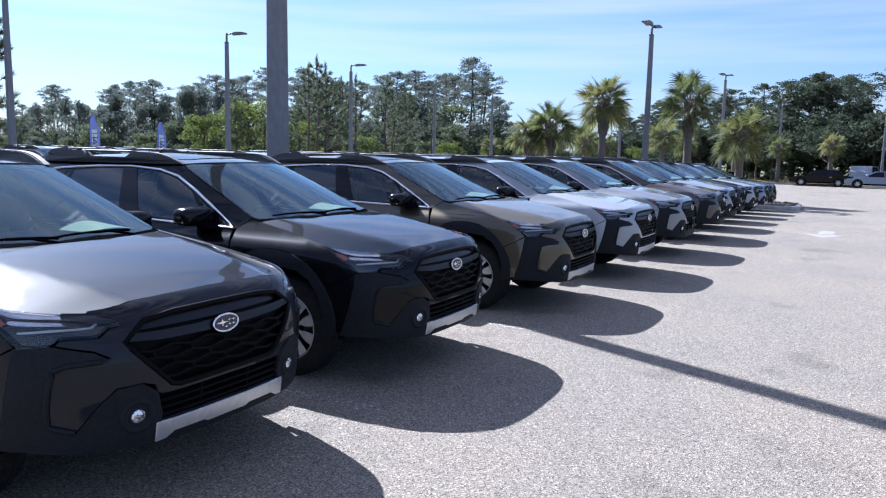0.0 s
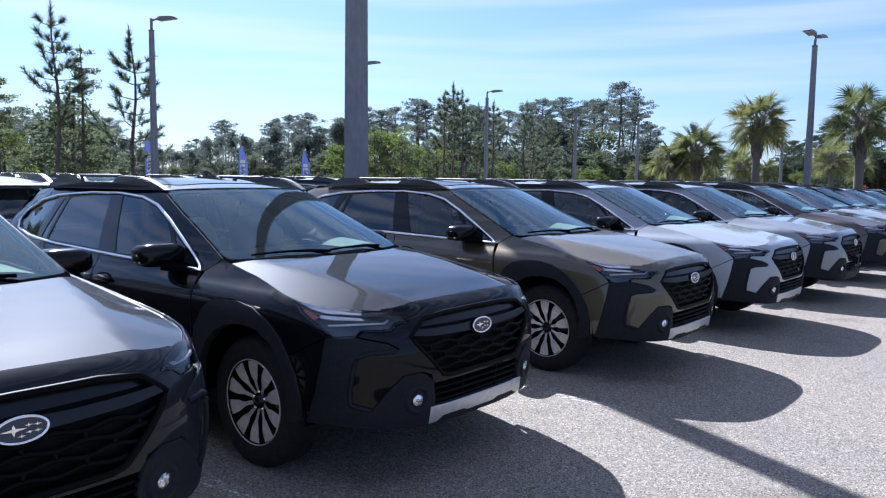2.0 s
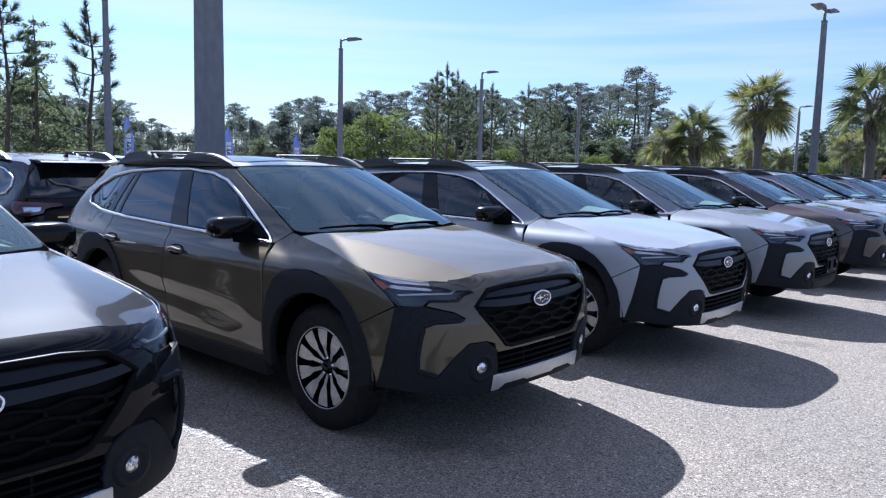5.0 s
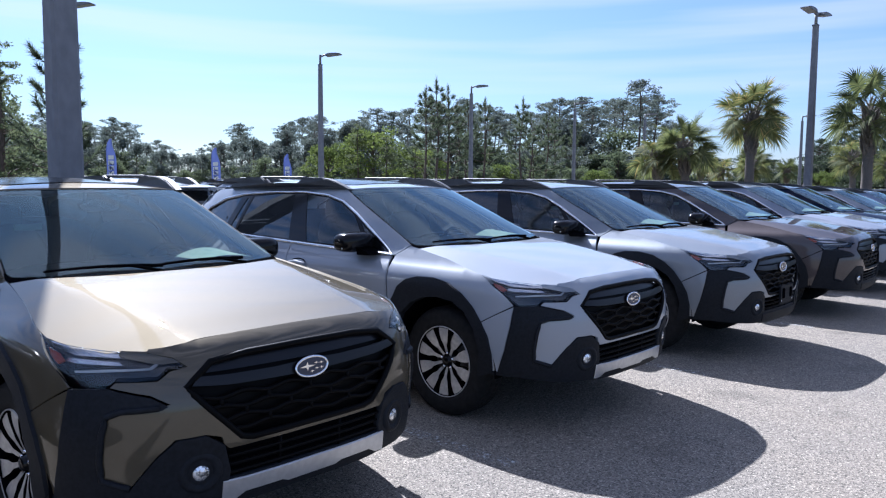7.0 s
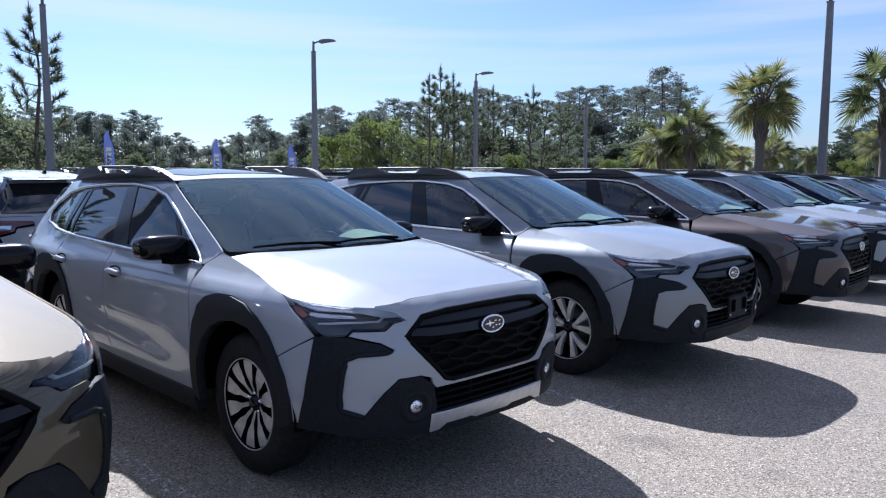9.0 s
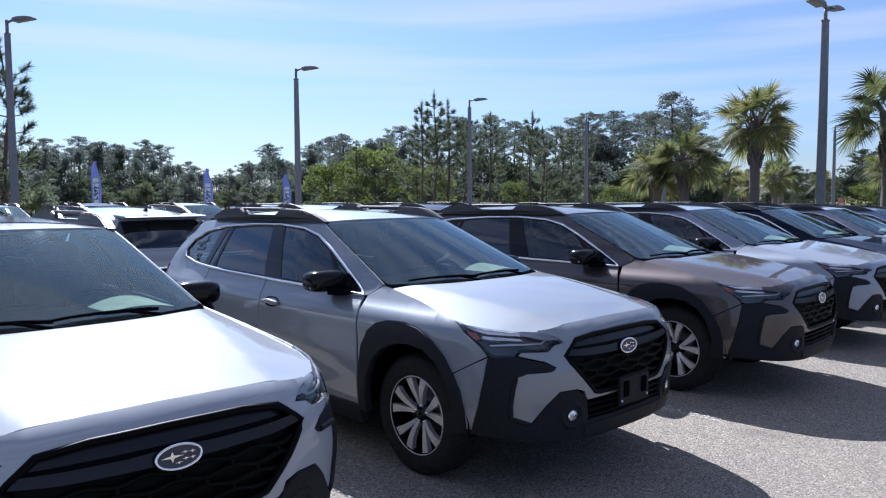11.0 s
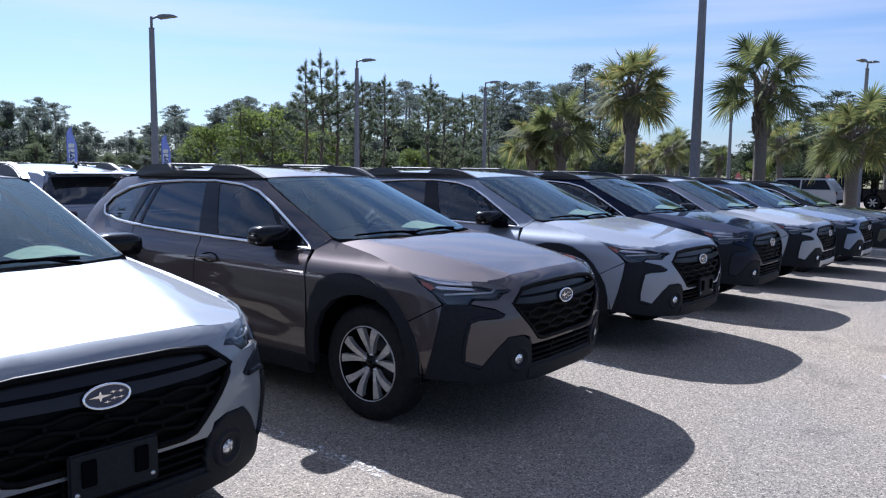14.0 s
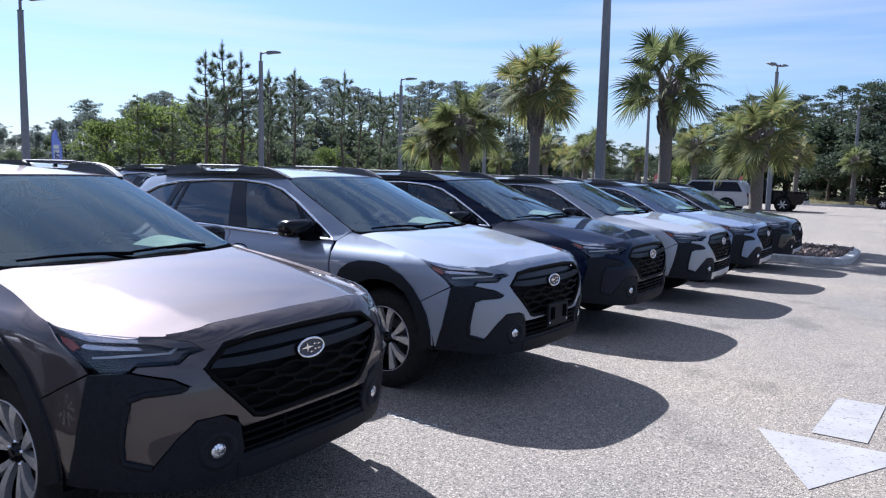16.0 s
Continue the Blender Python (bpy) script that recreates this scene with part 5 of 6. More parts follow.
def brush(m, rng, a, b, length, count, width):
    """A club of needles along a twig from a to b, all leaning towards its tip."""
    way = (b - a).normalized()
    for k in range(count):
        t = rng.uniform(0.0, 1.0)
        p = a.lerp(b, t)
        d = (direction(rng) + way * (0.75 + 0.8 * t)).normalized()
        s = d.cross(direction(rng)).normalized() * width
        m.tri(p + s, p - s, p + d * length * rng.uniform(0.7, 1.15))


def young_pine(seed, height=7.6, spread=1.9, low=0.30):
    """A young pine: straight thin trunk, whorls of branches that sweep up at their ends into thick brushes of needles."""
    rng = random.Random(seed)
    trunk, crown = Mesh(), Mesh()
    bend = [Vector((0.08 * math.sin(1.1 * k + seed), 0.08 * math.cos(0.9 * k + seed), height * k / 8)) for k in range(9)]
    bend[0] = Vector((0, 0, -0.1))
    trunk.limb(bend, 0.105, 0.018, 7)
    z = height * low
    while z < height * 0.95:
        t = z / height
        i = min(int(t * 8), 7)
        p = bend[i].lerp(bend[i + 1], t * 8 - i)
        reach = spread * min(1.0, 1.25 * (1 - t) ** 0.8 + 0.12)
        n = rng.choice((2, 3, 3, 4)) if t > 0.5 else rng.choice((1, 2, 3))
        a0 = rng.uniform(0, 6.28)
        for k in range(n):
            a = a0 + k * math.tau / n + rng.uniform(-0.4, 0.4)
            r = reach * rng.uniform(0.55, 1.1)
            out = Vector((math.cos(a), math.sin(a), 0))
            rise = r * rng.uniform(0.35, 0.75)
            mid = p + out * r * 0.6 + Vector((0, 0, rise * 0.22))
            end = p + out * r + Vector((0, 0, rise))
            trunk.limb([p, mid, end], 0.024, 0.007, 4)
            brush(crown, rng, mid.lerp(end, 0.15), end, 0.30, 112, 0.014)
            if r > 0.75:
                for hand in (-1, 1):
                    if rng.random() < 0.75:
                        b = a + hand * rng.uniform(0.5, 0.95)
                        m0 = p.lerp(mid, rng.uniform(0.55, 0.95))
                        e2 = m0 + Vector((math.cos(b), math.sin(b), 0)) * r * 0.42 + Vector((0, 0, rise * rng.uniform(0.3, 0.6)))
                        trunk.limb([m0, e2], 0.012, 0.006, 4)
                        brush(crown, rng, m0.lerp(e2, 0.3), e2, 0.28, 85, 0.014)
        z += height * rng.uniform(0.05, 0.085)
    top = bend[-1]
    brush(crown, rng, top - Vector((0, 0, 0.75)), top, 0.26, 170, 0.014)
    for k in range(4):
        trunk.limb([top, top + Vector((rng.uniform(-0.06, 0.06), rng.uniform(-0.06, 0.06), rng.uniform(0.2, 0.42)))], 0.012, 0.005, 4)
    return make_tree("pine_tree", trunk, crown, BARK, NEEDLES, "young slender pine with upswept dark needle brushes", "tree")


def feathery_tree(seed, height=6.5, spread=1.6):
    """A young cypress: a thin upright stem with long level twigs and sparse fine leaves."""
    rng = random.Random(seed)
    trunk, crown = Mesh(), Mesh()
    trunk.limb([(0, 0, -0.1), (0.04, 0.0, height * 0.4), (0, 0.05, height * 0.75), (0.03, 0, height)], 0.085, 0.012, 6)
    for k in range(58):
        t = rng.uniform(0.22, 0.98)
        a = rng.uniform(0, 6.28)
        r = spread * (1.06 - t) ** 0.6 * rng.uniform(0.5, 1.05)
        p = Vector((0, 0, height * t))
        e = p + Vector((math.cos(a) * r, math.sin(a) * r, r * rng.uniform(0.05, 0.35)))
        trunk.limb([p, p.lerp(e, 0.5) + Vector((0, 0, 0.05)), e], 0.014, 0.004, 4)
        for j in range(46):
            q = p.lerp(e, rng.uniform(0.3, 1.05)) + Vector((rng.uniform(-0.13, 0.13), rng.uniform(-0.13, 0.13), rng.uniform(-0.10, 0.04)))
            u = direction(rng) * 0.065
            w = u.cross(direction(rng)).normalized() * 0.026
            crown.quad(q - u, q + w, q + u, q - w)
    return make_tree("cypress_tree", trunk, crown, BARK, FEATHERY, "slim young tree with sparse feathery pale green leaves", "tree")


def tall_pine(seed, height=14.0, spread=2.4, leaf=HAZED_FOLIAGE):
    """A mature pine of the woods: bare leaning trunk, an open umbrella of flat sprays at the top, few below."""
    rng = random.Random(seed)
    trunk, crown = Mesh(), Mesh()
    sway = [Vector((0.25 * math.sin(0.8 * k + seed), 0.25 * math.cos(0.7 * k + seed * 2), height * k / 6)) for k in range(7)]
    sway[0] = Vector((0, 0, -0.2))
    trunk.limb(sway, 0.19, 0.06, 6)
    low = rng.uniform(0.50, 0.64)
    for k in range(26):
        t = low + (0.99 - low) * ((k + rng.uniform(0, 1)) / 26) ** 0.72
        i = min(int(t * 6), 5)
        p = sway[i].lerp(sway[i + 1], t * 6 - i)
        a = k * 2.4 + rng.uniform(-0.5, 0.5)
        q = (t - low) / (1 - low)
        r = spread * (0.40 + 0.75 * math.sin(math.pi * min(0.12 + 0.80 * q, 1.0))) * rng.uniform(0.45, 1.0) * (0.6 if t > 0.94 else 1)
        end = p + Vector((math.cos(a) * r, math.sin(a) * r, r * rng.uniform(0.15, 0.45)))
        trunk.limb([p, p.lerp(end, 0.6) - Vector((0, 0, 0.08)), end], 0.05, 0.015, 4)
        for j in range(4):
            c = p.lerp(end, rng.uniform(0.65, 1.1)) + Vector((rng.uniform(-0.5, 0.5), rng.uniform(-0.5, 0.5), rng.uniform(-0.1, 0.25)))
            clump(crown, rng, c, (rng.uniform(0.35, 0.7), rng.uniform(0.35, 0.7), rng.uniform(0.16, 0.30)), 32, 0.115)
    clump(crown, rng, sway[-1], (0.7, 0.7, 0.35), 120, 0.10)
    return make_tree("forest_pine", trunk, crown, BARK, leaf, "tall mature pine with a bare trunk and open rounded top", "tree")


def broad_tree(seed, height=5.0, spread=2.4, leaf=LEAVES, label="broad leafy tree with a dense uneven green crown"):
    rng = random.Random(seed)
    trunk, crown = Mesh(), Mesh()
    trunk.limb([(0, 0, -0.1), (0.05, 0.03, height * 0.2), (0.0, 0.08, height * 0.45), (0.1, 0, height * 0.85)], 0.13, 0.03, 7)
    for k in range(22):
        t = rng.uniform(0.12, 0.95)
        a = rng.uniform(0, 6.28)
        r = spread * math.sin(math.pi * min(0.25 + 0.72 * t, 1.0)) ** 0.7 * rng.uniform(0.45, 1.0)
        base = Vector((0, 0, height * t * 0.75))
        end = Vector((math.cos(a) * r, math.sin(a) * r, height * t))
        trunk.limb([base, base.lerp(end, 0.5) + Vector((0, 0, 0.12)), end], 0.04, 0.01, 4)
        for j in range(4):
            c = base.lerp(end, rng.uniform(0.55, 1.1)) + Vector((rng.uniform(-0.4, 0.4), rng.uniform(-0.4, 0.4), rng.uniform(-0.25, 0.3)))
            clump(crown, rng, c, (0.5, 0.5, 0.32), 62 if leaf == BRIGHT_LEAVES else 32, 0.085 if leaf == BRIGHT_LEAVES else 0.115)
    return make_tree("leafy_tree", trunk, crown, BARK, leaf, label, "tree")


def fan_leaf(m, stems, rng, at, a, lift, stalk, size, droop):
    """One palmetto leaf: a stalk that arches over into a rib, with narrow blades along both sides of the rib, hanging at their tips."""
    out = Vector((math.cos(a), math.sin(a), 0))
    side = Vector((-math.sin(a), math.cos(a), 0))
    roll = rng.uniform(-0.95, 0.95)
    rib = size * 0.42
    pts, ways = [at], []
    n = 9
    for k in range(n):
        t = k / (n - 1)
        e = lift - droop * t ** 1.4
        d = out * math.cos(e) + Vector((0, 0, math.sin(e)))
        ways.append(d)
        pts.append(pts[-1] + d * (stalk + rib) / n)
    stems.limb(pts[:7], 0.018, 0.008, 4)
    first = stalk / (stalk + rib)
    count = 20
    for k in range(2 * count + 1):
        c = abs(k - count) / count
        hand = -1 if k < count else 1
        t = first + (1 - first) * (1 - c)
        i = min(int(t * (n - 1)), n - 1)
        hub = pts[i].lerp(pts[i + 1], t * (n - 1) - i) if i < n else pts[-1]
        along = ways[i]
        up = side.cross(along) * -1
        if up.z < 0:
            up = -up
        wing = side * math.cos(roll) + up * math.sin(roll)
        up = up * math.cos(roll) - side * math.sin(roll)
        ang = radians(3 + 128 * c)
        d = (along * math.cos(ang) + wing * (hand * math.sin(ang)) + up * (0.30 * math.sin(ang))).normalized()
        length = size * (0.78 - 0.20 * c ** 2) * rng.uniform(0.88, 1.08)
        across = d.cross(up).normalized()
        hang = rng.uniform(0.12, 0.34) + 0.20 * c
        rows = []
        for j, q in enumerate((0.0, 0.35, 0.7, 1.0)):
            ww = 0.020 * (0.5, 1.0, 0.7, 0.05)[j]
            p = hub + d * length * q - Vector((0, 0, length * hang * q ** 2.2))
            rows.append((p - across * ww, p + across * ww))
        m.strip(rows)


def cabbage_palm(seed, height, leaves=34, size=0.72, thick=0.17, lean=0.0):
    """A palm: trunk with crossed old leaf boots below a round head of fans; height to the crown's base."""
    rng = random.Random(seed)
    t = new("palm_tree")
    trunk = Mesh()
    pts = [Vector((lean * (k / 8) ** 2, 0, height * k / 8)) for k in range(9)]
    pts[0].z = -0.1
    trunk.limb(pts, thick * 1.08, thick * 0.9, 14)
    mesh_object("trunk", trunk.mesh("trunk", True), PALM_BARK, t)
    boots = Mesh()
    n = 64
    for k in range(n):
        z = height * 0.66 + (height * 0.38) * k / n
        a = k * 2.4 + rng.uniform(-0.15, 0.15)
        o = Vector((math.cos(a), math.sin(a), 0))
        lay = Vector((-math.sin(a), math.cos(a), 0)) * rng.choice((-1, 1))
        c = Vector((lean * (z / height) ** 2, 0, z)) + o * thick * 0.95
        tip = c + o * rng.uniform(0.07, 0.15) * (0.6 + k / n) + lay * rng.uniform(0.05, 0.14) + Vector((0, 0, rng.uniform(0.24, 0.38)))
        boots.limb([c, c.lerp(tip, 0.5) + o * 0.02, tip], 0.048, 0.022, 5)
    mesh_object("boot_cover", boots.mesh("boot_cover"), BOOT, t)
    crown, stems = Mesh(), Mesh()
    top = pts[-1]
    for k in range(leaves):
        f = k / (leaves - 1)
        lift = math.asin(max(-0.5, 1.0 - 1.45 * f + rng.uniform(-0.10, 0.0)))
        stalk = size * rng.uniform(0.70, 1.12)
        droop = radians(rng.uniform(28, 58)) * (0.2 + 0.6 * f)
        fan_leaf(crown, stems, rng, top + Vector((0, 0, 0.02 - 0.16 * f)), k * 2.39996 + rng.uniform(-0.25, 0.25), lift, stalk, size * rng.uniform(0.92, 1.12), droop)
    mesh_object("crown", crown.mesh("crown"), FRONDS, t)
    mesh_object("frond_core", stems.mesh("frond_core", True), BOOT, t)
    return t


def place(tree, x, y, scale=1.0, turn=0.0, sz=None):
    tree.matrix_basis = pose(x, y, slope(y), 0, 0, turn) @ Matrix.Diagonal((scale, scale, sz or scale, 1))
    return tree


PALM_LABEL = "cabbage palm with crossed leaf boots and a round fan head"
for seed, x, y, h, n, size, thick, lean, turn in ((1, -9.8, 32.2, 4.25, 28, 0.76, 0.155, 0.0, 20), (2, -6.24, 32.6, 4.15, 26, 0.82, 0.165, 0.05, 100), (3, -4.42, 34.7, 2.95, 27, 0.75, 0.17, 0.0, 200), (4, -12.25, 32.5, 3.2, 27, 0.76, 0.15, 0.08, 250), (5, -13.3, 32.5, 2.85, 20, 0.62, 0.14, -0.1, 70)):
    p = place(cabbage_palm(seed, h, n, size, thick, lean), x, y, 1.0, turn)
    tagged(p, PALM_LABEL, "palm tree", "palms on the planting island")
far_palm = cabbage_palm(9, 3.3, 20, 0.75, 0.17)
place(far_palm, -6.1, 73.5)
tagged(far_palm, "smaller palm with yellowed fronds beyond the drive", "palm tree", "palms along the far drive")
rng = random.Random(21)
for x, y, k in ((-10.0, 74.5, 1.05), (-13.5, 60.5, 1.15), (-14.5, 75, 1.0), (-19, 58, 1.05), (-22, 74, 1.0), (-24.5, 62, 1.1), (-27, 72, 1.05), (-30.5, 78, 1.1), (-33, 70, 1.0), (-2.0, 75.5, 1.0), (3.5, 75, 1.05), (-17, 52, 0.95)):
    m = pose(x, y, slope(y), 0, 0, rng.uniform(0, 360))
    q = copy_thing(far_palm, m)
    q.scale = (k, k, k * rng.uniform(0.9, 1.15))

pines = [young_pine(31, 7.6, 1.7, 0.46), young_pine(32, 7.6, 1.5, 0.36), young_pine(33, 6.9, 1.6, 0.26)]
used = [False] * 3
rng = random.Random(5)


def put(kinds, flags, i, x, y, k, kz=None):
    m = pose(x, y, slope(y), 0, 0, rng.uniform(0, 360))
    if flags[i]:
        t = copy_thing(kinds[i], m)
    else:
        t, flags[i] = kinds[i], True
        t.matrix_basis = m
    t.scale = (k, k, kz or k)
    return t


for i, x, y, k in ((0, -30.0, 38.0, 1.0), (1, -29.6, 36.6, 0.92), (2, -30.6, 39.6, 1.08), (0, -31.8, 48.6, 1.0), (1, -31.5, 44.2, 0.95), (2, -33, 51.5, 1.0), (1, -31, 41.8, 0.9), (0, -35, 45.5, 0.95), (2, -34, 55, 1.05), (1, -36, 59, 1.0), (0, -30.5, 53.5, 0.85),
                   (2, -28.5, 16.4, 1.02), (0, -29.0, 13.7, 0.99), (0, -31, 9.5, 1.0), (2, -31, 6.5, 0.9), (1, -33, 3, 1.05), (0, -35, 12.0, 0.7), (2, -33.5, 0, 1.0), (1, -30, -4, 0.95)):
    put(pines, used, i, x, y, k)
greens = [broad_tree(41, 4.9, 2.5, BRIGHT_LEAVES, "small tree with fresh yellow-green spring leaves"), broad_tree(42, 4.0, 2.2, LEAVES), broad_tree(43, 5.2, 2.6, LEAVES), broad_tree(44, 5.6, 2.3, HAZED_FOLIAGE, "dense woodland tree greyed and paled for distance haze"),
          broad_tree(45, 5.0, 2.6, SHADED_LEAVES, "dense woodland tree with shade in its leaf colour"), broad_tree(46, 4.4, 2.4, SHADED_LEAVES, "dense woodland tree with shade in its leaf colour")]
used_g = [False] * 6
feathers = [feathery_tree(61), feathery_tree(62, 5.2, 1.9)]
used_f = [False] * 2
for i, x, y, k in ((0, -29.6, 14.9, 1.0), (1, -31.5, 12.6, 1.0), (0, -36.6, 37.6, 0.86), (1, -35.0, 38.6, 0.9), (1, -34.2, 40.4, 0.8), (1, -33.5, 52.5, 0.85), (0, -35.0, 49.0, 0.72)):
    put(feathers, used_f, i, x, y, k)
for i, x, y, k in ((0, -37.4, 39.6, 1.18), (0, -35.2, 42.4, 0.92), (0, -39.3, 37.4, 0.95), (1, -34, 47, 0.8), (0, -36, 52, 0.75), (1, -35, 57, 0.9), (2, -41, 47, 0.9), (0, -33, 61, 0.7), (1, -36.5, 63, 0.9), (0, -20.5, 80, 0.7),
                   (2, -33, 16, 0.95), (1, -36, 18, 1.0), (2, -35, 12, 0.9), (1, -33, 9, 1.1), (0, -38, 15, 0.8), (2, -34, 5, 1.1), (1, -37, 8, 1.15), (2, -35, 0, 1.2), (0, -33, -3, 1.0)):
    put(greens, used_g, i, x, y, k)

# the woods all round: bearing from the row's middle, skyline height in degrees, distance
SKY = table([(-40, 6.5), (-10, 6.5), (0, 6.4), (4, 6.0), (8, 5.2), (11, 5.0), (13.2, 5.2), (15, 3.3), (17, 2.9), (18, 2.2), (22.5, 2.0), (24.3, 2.2), (26, 4.8), (28.5, 7.4), (30.5, 6.9), (33, 6.4), (36, 6.1), (42, 6.1), (48, 5.5), (54, 4.6), (58, 4.1), (60.5, 2.8), (62.5, 2.0), (64.5, 3.0), (66.5, 4.1), (72, 4.3), (80, 4.2), (90, 5), (120, 6)])
FAR = table([(-40, 80), (0, 84), (8, 90), (14, 100), (20, 125), (25, 150), (27, 130), (36, 125), (48, 115), (56, 130), (62, 150), (72, 150), (80, 90), (120, 70)])
woods = [tall_pine(51), tall_pine(52, 14.0, 2.8), tall_pine(53, 14.0, 2.1), tall_pine(54, 14.0, 2.6), tall_pine(55, 14.0, 2.5, SHADED_LEAVES), tall_pine(56, 14.0, 2.9, SHADED_LEAVES)]
used_w = [False] * 6
rng = random.Random(77)
bearing = -32.0
while bearing < 100.0:
    for depth in (0.0, 0.10, 0.22):
        b = bearing + rng.uniform(-1.0, 1.0)
        d = FAR(b) * (1 + depth) * rng.uniform(0.96, 1.06)
        h = 1.9 + d * math.tan(radians(SKY(b) * rng.uniform(0.72, 1.04)))
        x, y = -d * math.sin(radians(b)), 9 + d * math.cos(radians(b))
        k = max(h, 4.0) / 14.0
        # low bearings get leaves darkened for shade, the rest the hazed foliage
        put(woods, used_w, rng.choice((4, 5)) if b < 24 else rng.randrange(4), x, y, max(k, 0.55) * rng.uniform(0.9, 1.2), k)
    bearing += 1.75 if bearing > -5 else 3.0
bearing = -34.0
while bearing < 102.0:
    for depth, lo, hi in ((-0.10, 0.28, 0.5), (-0.04, 0.4, 0.65), (0.05, 0.42, 0.66)):
        b = bearing + rng.uniform(-1.0, 1.0)
        d = FAR(b) * (1 + depth) * rng.uniform(0.97, 1.05)
        if b < 20:
            lo, hi = lo + 0.12, hi + 0.25
        h = (1.9 + d * math.tan(radians(SKY(b)))) * rng.uniform(lo, hi)
        x, y = -d * math.sin(radians(b)), 9 + d * math.cos(radians(b))
        k = max(h, 2.5) / 4.6
        # shade-darkened trees at low bearings here too
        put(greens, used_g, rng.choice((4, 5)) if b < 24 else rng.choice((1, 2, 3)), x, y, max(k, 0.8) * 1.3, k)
    bearing += 1.5 if bearing > -5 else 3.2
# the dense far stand where the skyline is low
for k in range(60):
    b = 49.0 + 0.55 * k + rng.uniform(-0.4, 0.4)
    d = FAR(b) * rng.uniform(0.92, 1.15)
    h = 1.9 + d * math.tan(radians(SKY(b) * rng.uniform(0.75, 1.0)))
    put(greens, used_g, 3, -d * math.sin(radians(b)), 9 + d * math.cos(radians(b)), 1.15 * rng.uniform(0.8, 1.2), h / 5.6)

# ---- other parked cars ----
def place_cars():
    kinds = list(MASTERS.values())
    front = {"grille", "badge", "lower_grille", "headlight", "fog_lamp_bezel", "skid_plate", "bumper_lip", "plate_bracket", "wheel_nut", "tread", "wiper", "cowl", "dash_sheet", "centre_screen", "steering_wheel", "rear_view_mirror", "engine_bay", "wheel_liner"}
    inner = front | {"spoke", "hub_cap", "brake_disc", "rim_lip", "seat", "dashboard", "cabin_floor", "door_card", "bulkhead", "cargo_floor", "plate_recess", "gate_strip", "bumper_corner", "corner_cladding", "arch_trim", "handle_recess", "door_handle"}
    rng = random.Random(12)
    back = ["white", "white", "graphite", "silver", "white", "silver", "navy", "silver", "olive", "white", "black"]
    for (x, y, *_), colour in zip(FRONT_ROW, back):
        car = lean_copy(kinds[rng.randrange(len(kinds))], pose(-12.15 + rng.uniform(-0.15, 0.15), y + rng.uniform(-0.1, 0.1), slope(y), 0, 0, 180 + rng.uniform(-1.5, 1.5)), front)
        paint(car, PAINT[colour])
        tagged(car, "%s estate car parked tail to tail behind the front row" % {"ice": "pale blue", "navy": "dark navy", "olive": "olive green", "graphite": "near-black"}.get(colour, colour), "car", "second row of parked cars")
    for k in range(11):
        y = 0.5 + 2.72 * k
        colour = rng.choice(("white", "black", "silver", "graphite", "navy", "ice"))
        car = lean_copy(kinds[rng.randrange(len(kinds))], pose(-19.6 + rng.uniform(-0.2, 0.2), y, slope(y), 0, 0, rng.uniform(-1.5, 1.5)), inner)
        paint(car, PAINT[colour])
        tagged(car, "%s estate car in a row across the aisle" % {"ice": "pale blue", "navy": "dark navy", "graphite": "near-black"}.get(colour, colour), "car", "third row of parked cars")


place_cars()


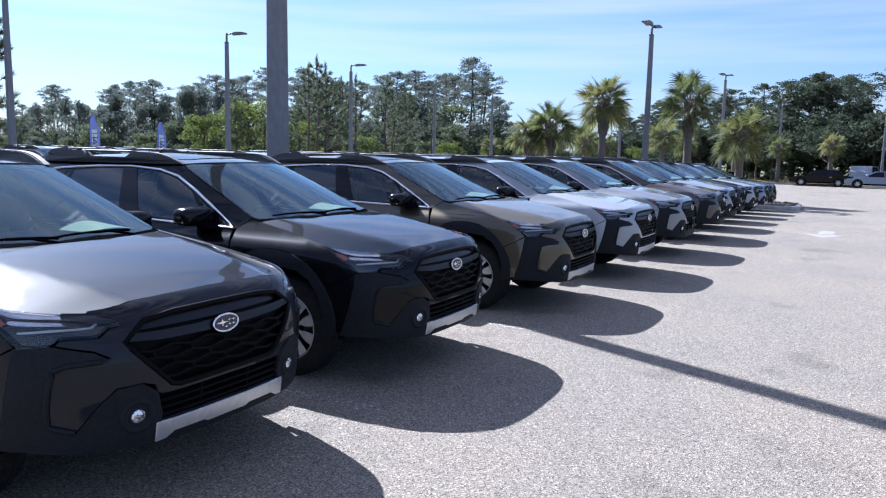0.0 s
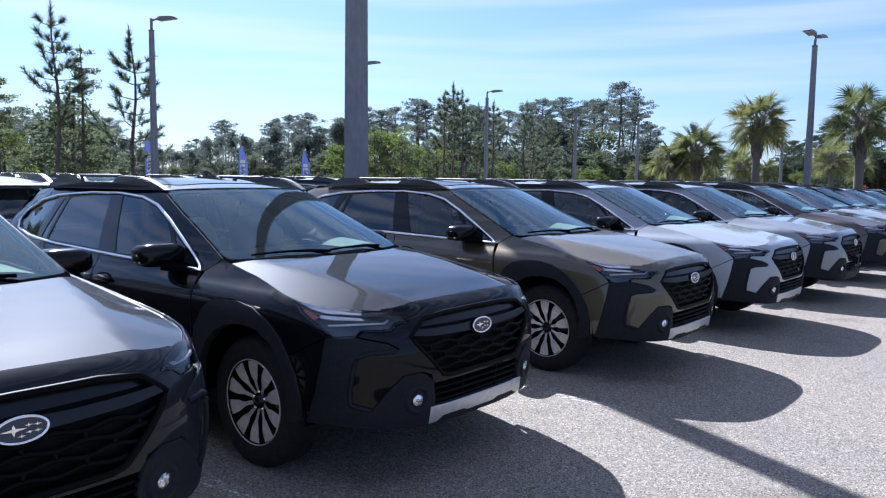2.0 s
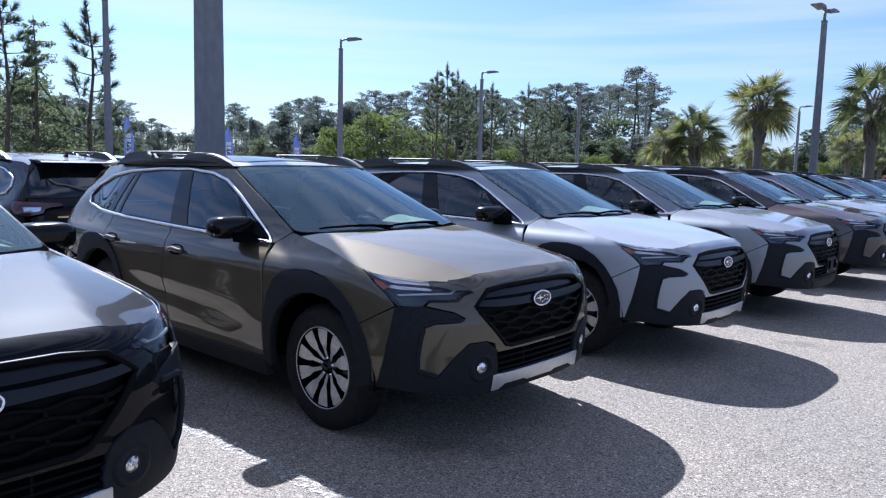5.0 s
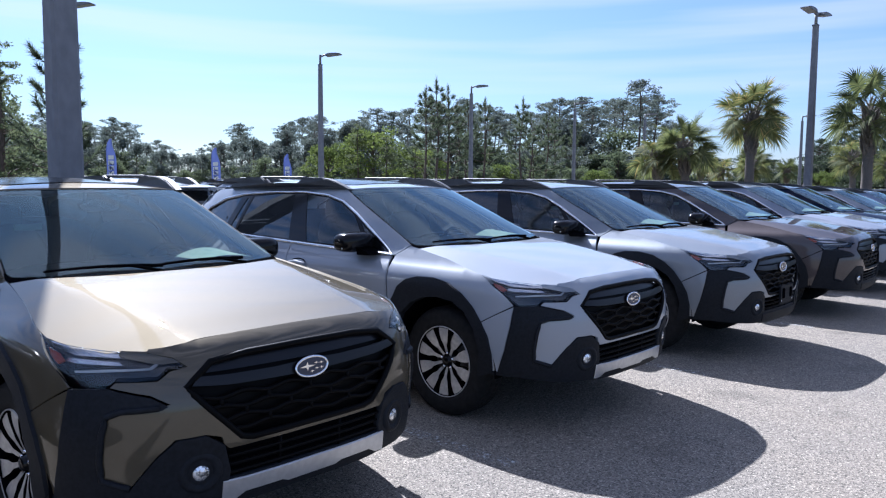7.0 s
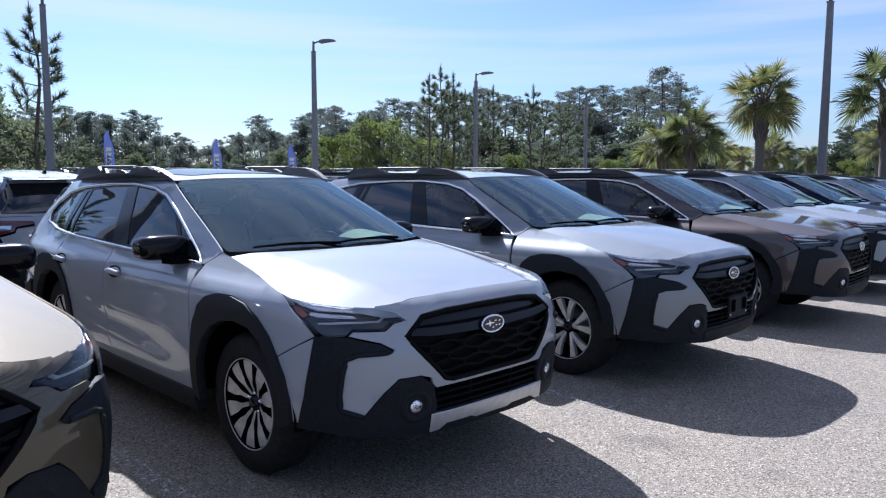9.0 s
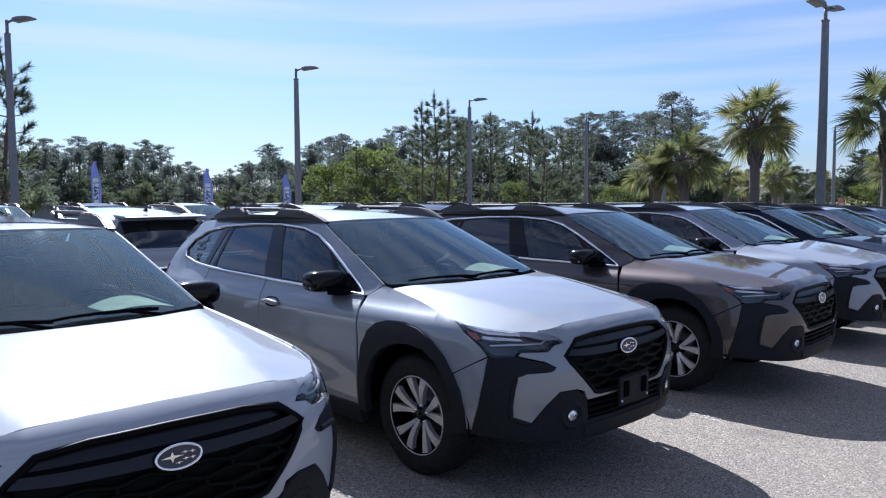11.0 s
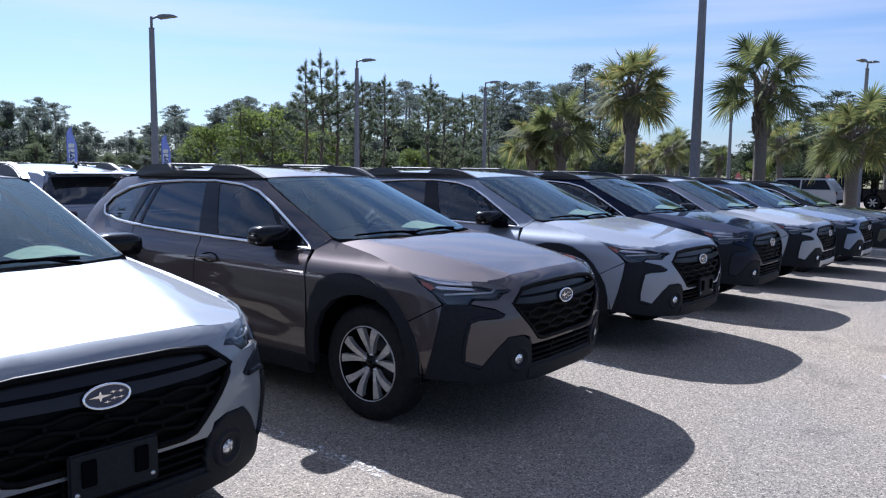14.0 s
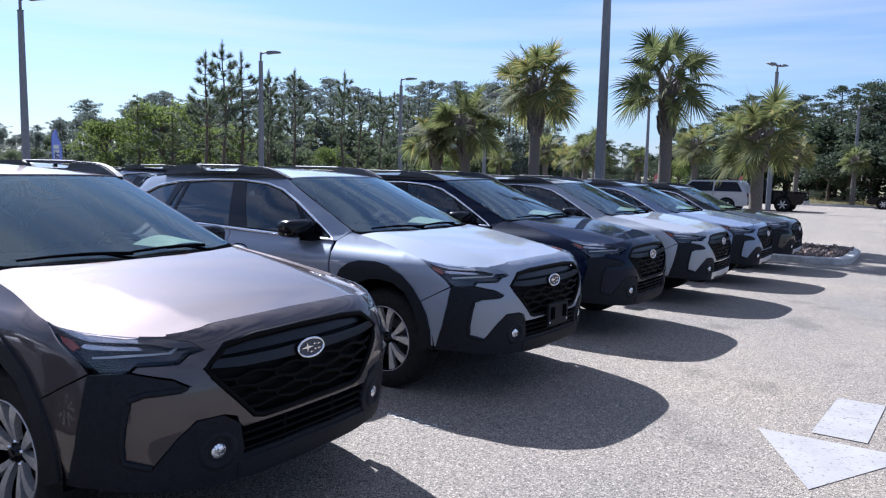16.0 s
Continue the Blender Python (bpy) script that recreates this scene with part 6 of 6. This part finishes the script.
def plain_vehicle(kind, x, y, turn, mat, label):
    """A distant vehicle: shaped body, glasshouse with panes, wheels."""
    veh = tagged(new(kind), label, "pickup truck" if kind == "pickup_truck" else "car", "vehicles across the drive")
    if kind == "pickup_truck":
        lower = [(2.75, 0.45), (2.85, 0.70), (2.80, 1.05), (1.35, 1.18), (-3.0, 1.18), (-3.05, 0.55), (-2.9, 0.42)]
        cabin, glass = [(1.30, 1.15), (0.55, 1.80), (-0.95, 1.84), (-1.10, 1.15)], [(1.05, 1.20), (0.50, 1.72), (-0.85, 1.75), (-0.95, 1.20)]
        r, ax, w = 0.41, (1.85, -1.95), 1.0
    elif kind == "suv":
        lower = [(2.55, 0.42), (2.65, 0.70), (2.55, 1.0), (1.25, 1.12), (-2.45, 1.15), (-2.55, 0.55), (-2.4, 0.40)]
        cabin, glass = [(1.2, 1.08), (0.50, 1.72), (-2.0, 1.76), (-2.48, 1.1)], [(0.98, 1.16), (0.46, 1.64), (-1.92, 1.67), (-2.22, 1.17)]
        r, ax, w = 0.39, (1.65, -1.45), 0.98
    else:
        lower = [(2.35, 0.30), (2.45, 0.52), (2.32, 0.72), (1.05, 0.90), (-1.7, 0.95), (-2.35, 0.88), (-2.42, 0.50), (-2.3, 0.30)]
        cabin, glass = [(1.1, 0.88), (0.2, 1.38), (-0.95, 1.40), (-1.85, 0.92)], [(0.90, 0.93), (0.17, 1.31), (-0.92, 1.33), (-1.60, 0.95)]
        r, ax, w = 0.33, (1.45, -1.35), 0.90

    def cut(o):
        bm = prism(rounded(o, 0.12, 3), lambda u, v, q: (u, q - w, v), 2 * w, 0.05)
        return bm
    part("body", cut(lower), mat, veh)
    bm = prism(rounded(cabin, 0.14, 3), lambda u, v, q: (u, (q - w) * (1 - 0.20 * max(0, v - 1.0)) * 0.95, v), 2 * w, 0.03)
    part("cabin", bm, mat, veh)
    for side in (-1, 1):
        mid = (glass[0][0] + glass[3][0]) / 2 - 0.1
        for a, b in ((0, 1), (1, 0)):
            o = [glass[0], glass[1], ((glass[1][0] + glass[2][0]) / 2 + 0.03, glass[1][1] + 0.02), (mid + 0.04, glass[0][1])] if a == 0 else [(mid - 0.04, glass[0][1]), ((glass[1][0] + glass[2][0]) / 2 - 0.05, glass[1][1] + 0.02), glass[2], glass[3]]
            bm = prism(rounded(o, 0.05, 2), lambda u, v, q: (u, side * (w * 0.957 * (1 - 0.20 * max(0, v - 1.0)) + 0.012 - q), v), 0.02)
            part("side_window", bm, GLOSS_BLACK, veh)
        for u in ax:
            hub = new("wheel")
            hub.parent = veh
            hub.matrix_basis = pose(u, side * (w - 0.065), r, 0, 0, 0 if side > 0 else 180)
            part("tyre", lathe([(0.6 * r, -0.1), (r * 0.93, -0.1), (r, -0.07), (r, 0.08), (r * 0.93, 0.11), (0.62 * r, 0.105)], 28), RUBBER, hub)
            part("rim", lathe([(0.66 * r, 0.104), (0.62 * r, 0.10), (0.58 * r, 0.05), (0.0, 0.05)], 28), DARK, hub)
            for k in range(6):
                bm = block((0.66 * r, 0.03, 0.075), (0.33 * r, 0.085, 0), 0.008)
                bmesh.ops.rotate(bm, verts=bm.verts, cent=(0, 0, 0), matrix=Matrix.Rotation(k * math.tau / 6, 3, "Y"))
                part("spoke", bm, MACHINED, hub)
        for u in ax:
            part("arch_lip", tube([(u + (r + 0.05) * math.cos(a), side * (w + 0.008), r + (r + 0.05) * math.sin(a)) for a in np.linspace(-0.1, math.pi + 0.1, 16)], 0.022, 6), DARK, veh)
            bm = lathe([(0.0, 0.004), (r + 0.05, 0.004), (r + 0.05, -0.02)], 28)
            bmesh.ops.transform(bm, matrix=pose(u, side * w, r, 0, 0, 0 if side > 0 else 180), verts=bm.verts)
            part("wheel_well", bm, DARK, veh)
        part("sill_strip", block((ax[0] - ax[1] - 2 * r - 0.16, 0.03, 0.12), ((ax[0] + ax[1]) / 2, side * (w + 0.004), lower[0][1] + 0.02), 0.01), DARK, veh)
        part("wing_mirror", blob((0.10, 0.11, 0.09), (glass[0][0] - 0.12, side * (w + 0.10), glass[0][1] + 0.10), 3), mat, veh)
        part("door_handle", block((0.20, 0.03, 0.03), (mid - 0.30, side * (w + 0.012), glass[0][1] - 0.14), 0.008), CHROME, veh)
        part("tail_lamp", block((0.10, 0.10, 0.22), (lower[-2][0] + 0.06, side * (w - 0.08), lower[4][1] - 0.16), 0.02), RED_LENS, veh)
        part("headlamp", block((0.12, 0.30, 0.12), (lower[1][0] - 0.08, side * (w - 0.2), lower[2][1] - 0.13), 0.03), LAMP_INNER, veh)
        part("door_seam", tube([(mid, side * (w + 0.002), lower[0][1] + 0.12), (mid, side * (w + 0.002), glass[0][1] - 0.03)], 0.008, 4), DARK, veh)
    part("bumper", block((0.14, 2 * w - 0.1, 0.18), (lower[-2][0] - 0.02, 0, lower[-2][1]), 0.04), SATIN if kind == "pickup_truck" else DARK, veh)
    if kind == "suv":
        for side in (-1, 1):
            part("roof_rail", tube([(0.3 - 2.0 * t, side * 0.66, 1.74 + 0.09 * math.sin(math.pi * min(t * 6, 3 - 0.0, (1 - t) * 6, 0.5 * math.pi) / math.pi)) for t in np.linspace(0, 1, 12)], 0.022, 6), DARK, veh)
    z = slope(y)
    veh.matrix_basis = pose(x, y, z, 0, 0, turn)
    return veh


plain_vehicle("pickup_truck", -10.3, 61.6, 180, PAINT["black"], "black pickup truck standing across the drive")
plain_vehicle("suv", -11.6, 56.0, 180, PAINT["white"], "white sport utility vehicle standing across the drive")
plain_vehicle("sedan", 1.7, 70.2, 180, PAINT["ice"], "pale blue sedan parked at the far kerb")
plain_vehicle("sedan", -2.5, 71.2, 180, PAINT["black"], "black sedan parked at the far kerb")
plain_vehicle("suv", 0.9, 76.5, 78, PAINT["white"], "white van behind the sedans")
plain_vehicle("sedan", 6.5, 70.4, 180, PAINT["graphite"], "dark sedan parked at the far kerb")
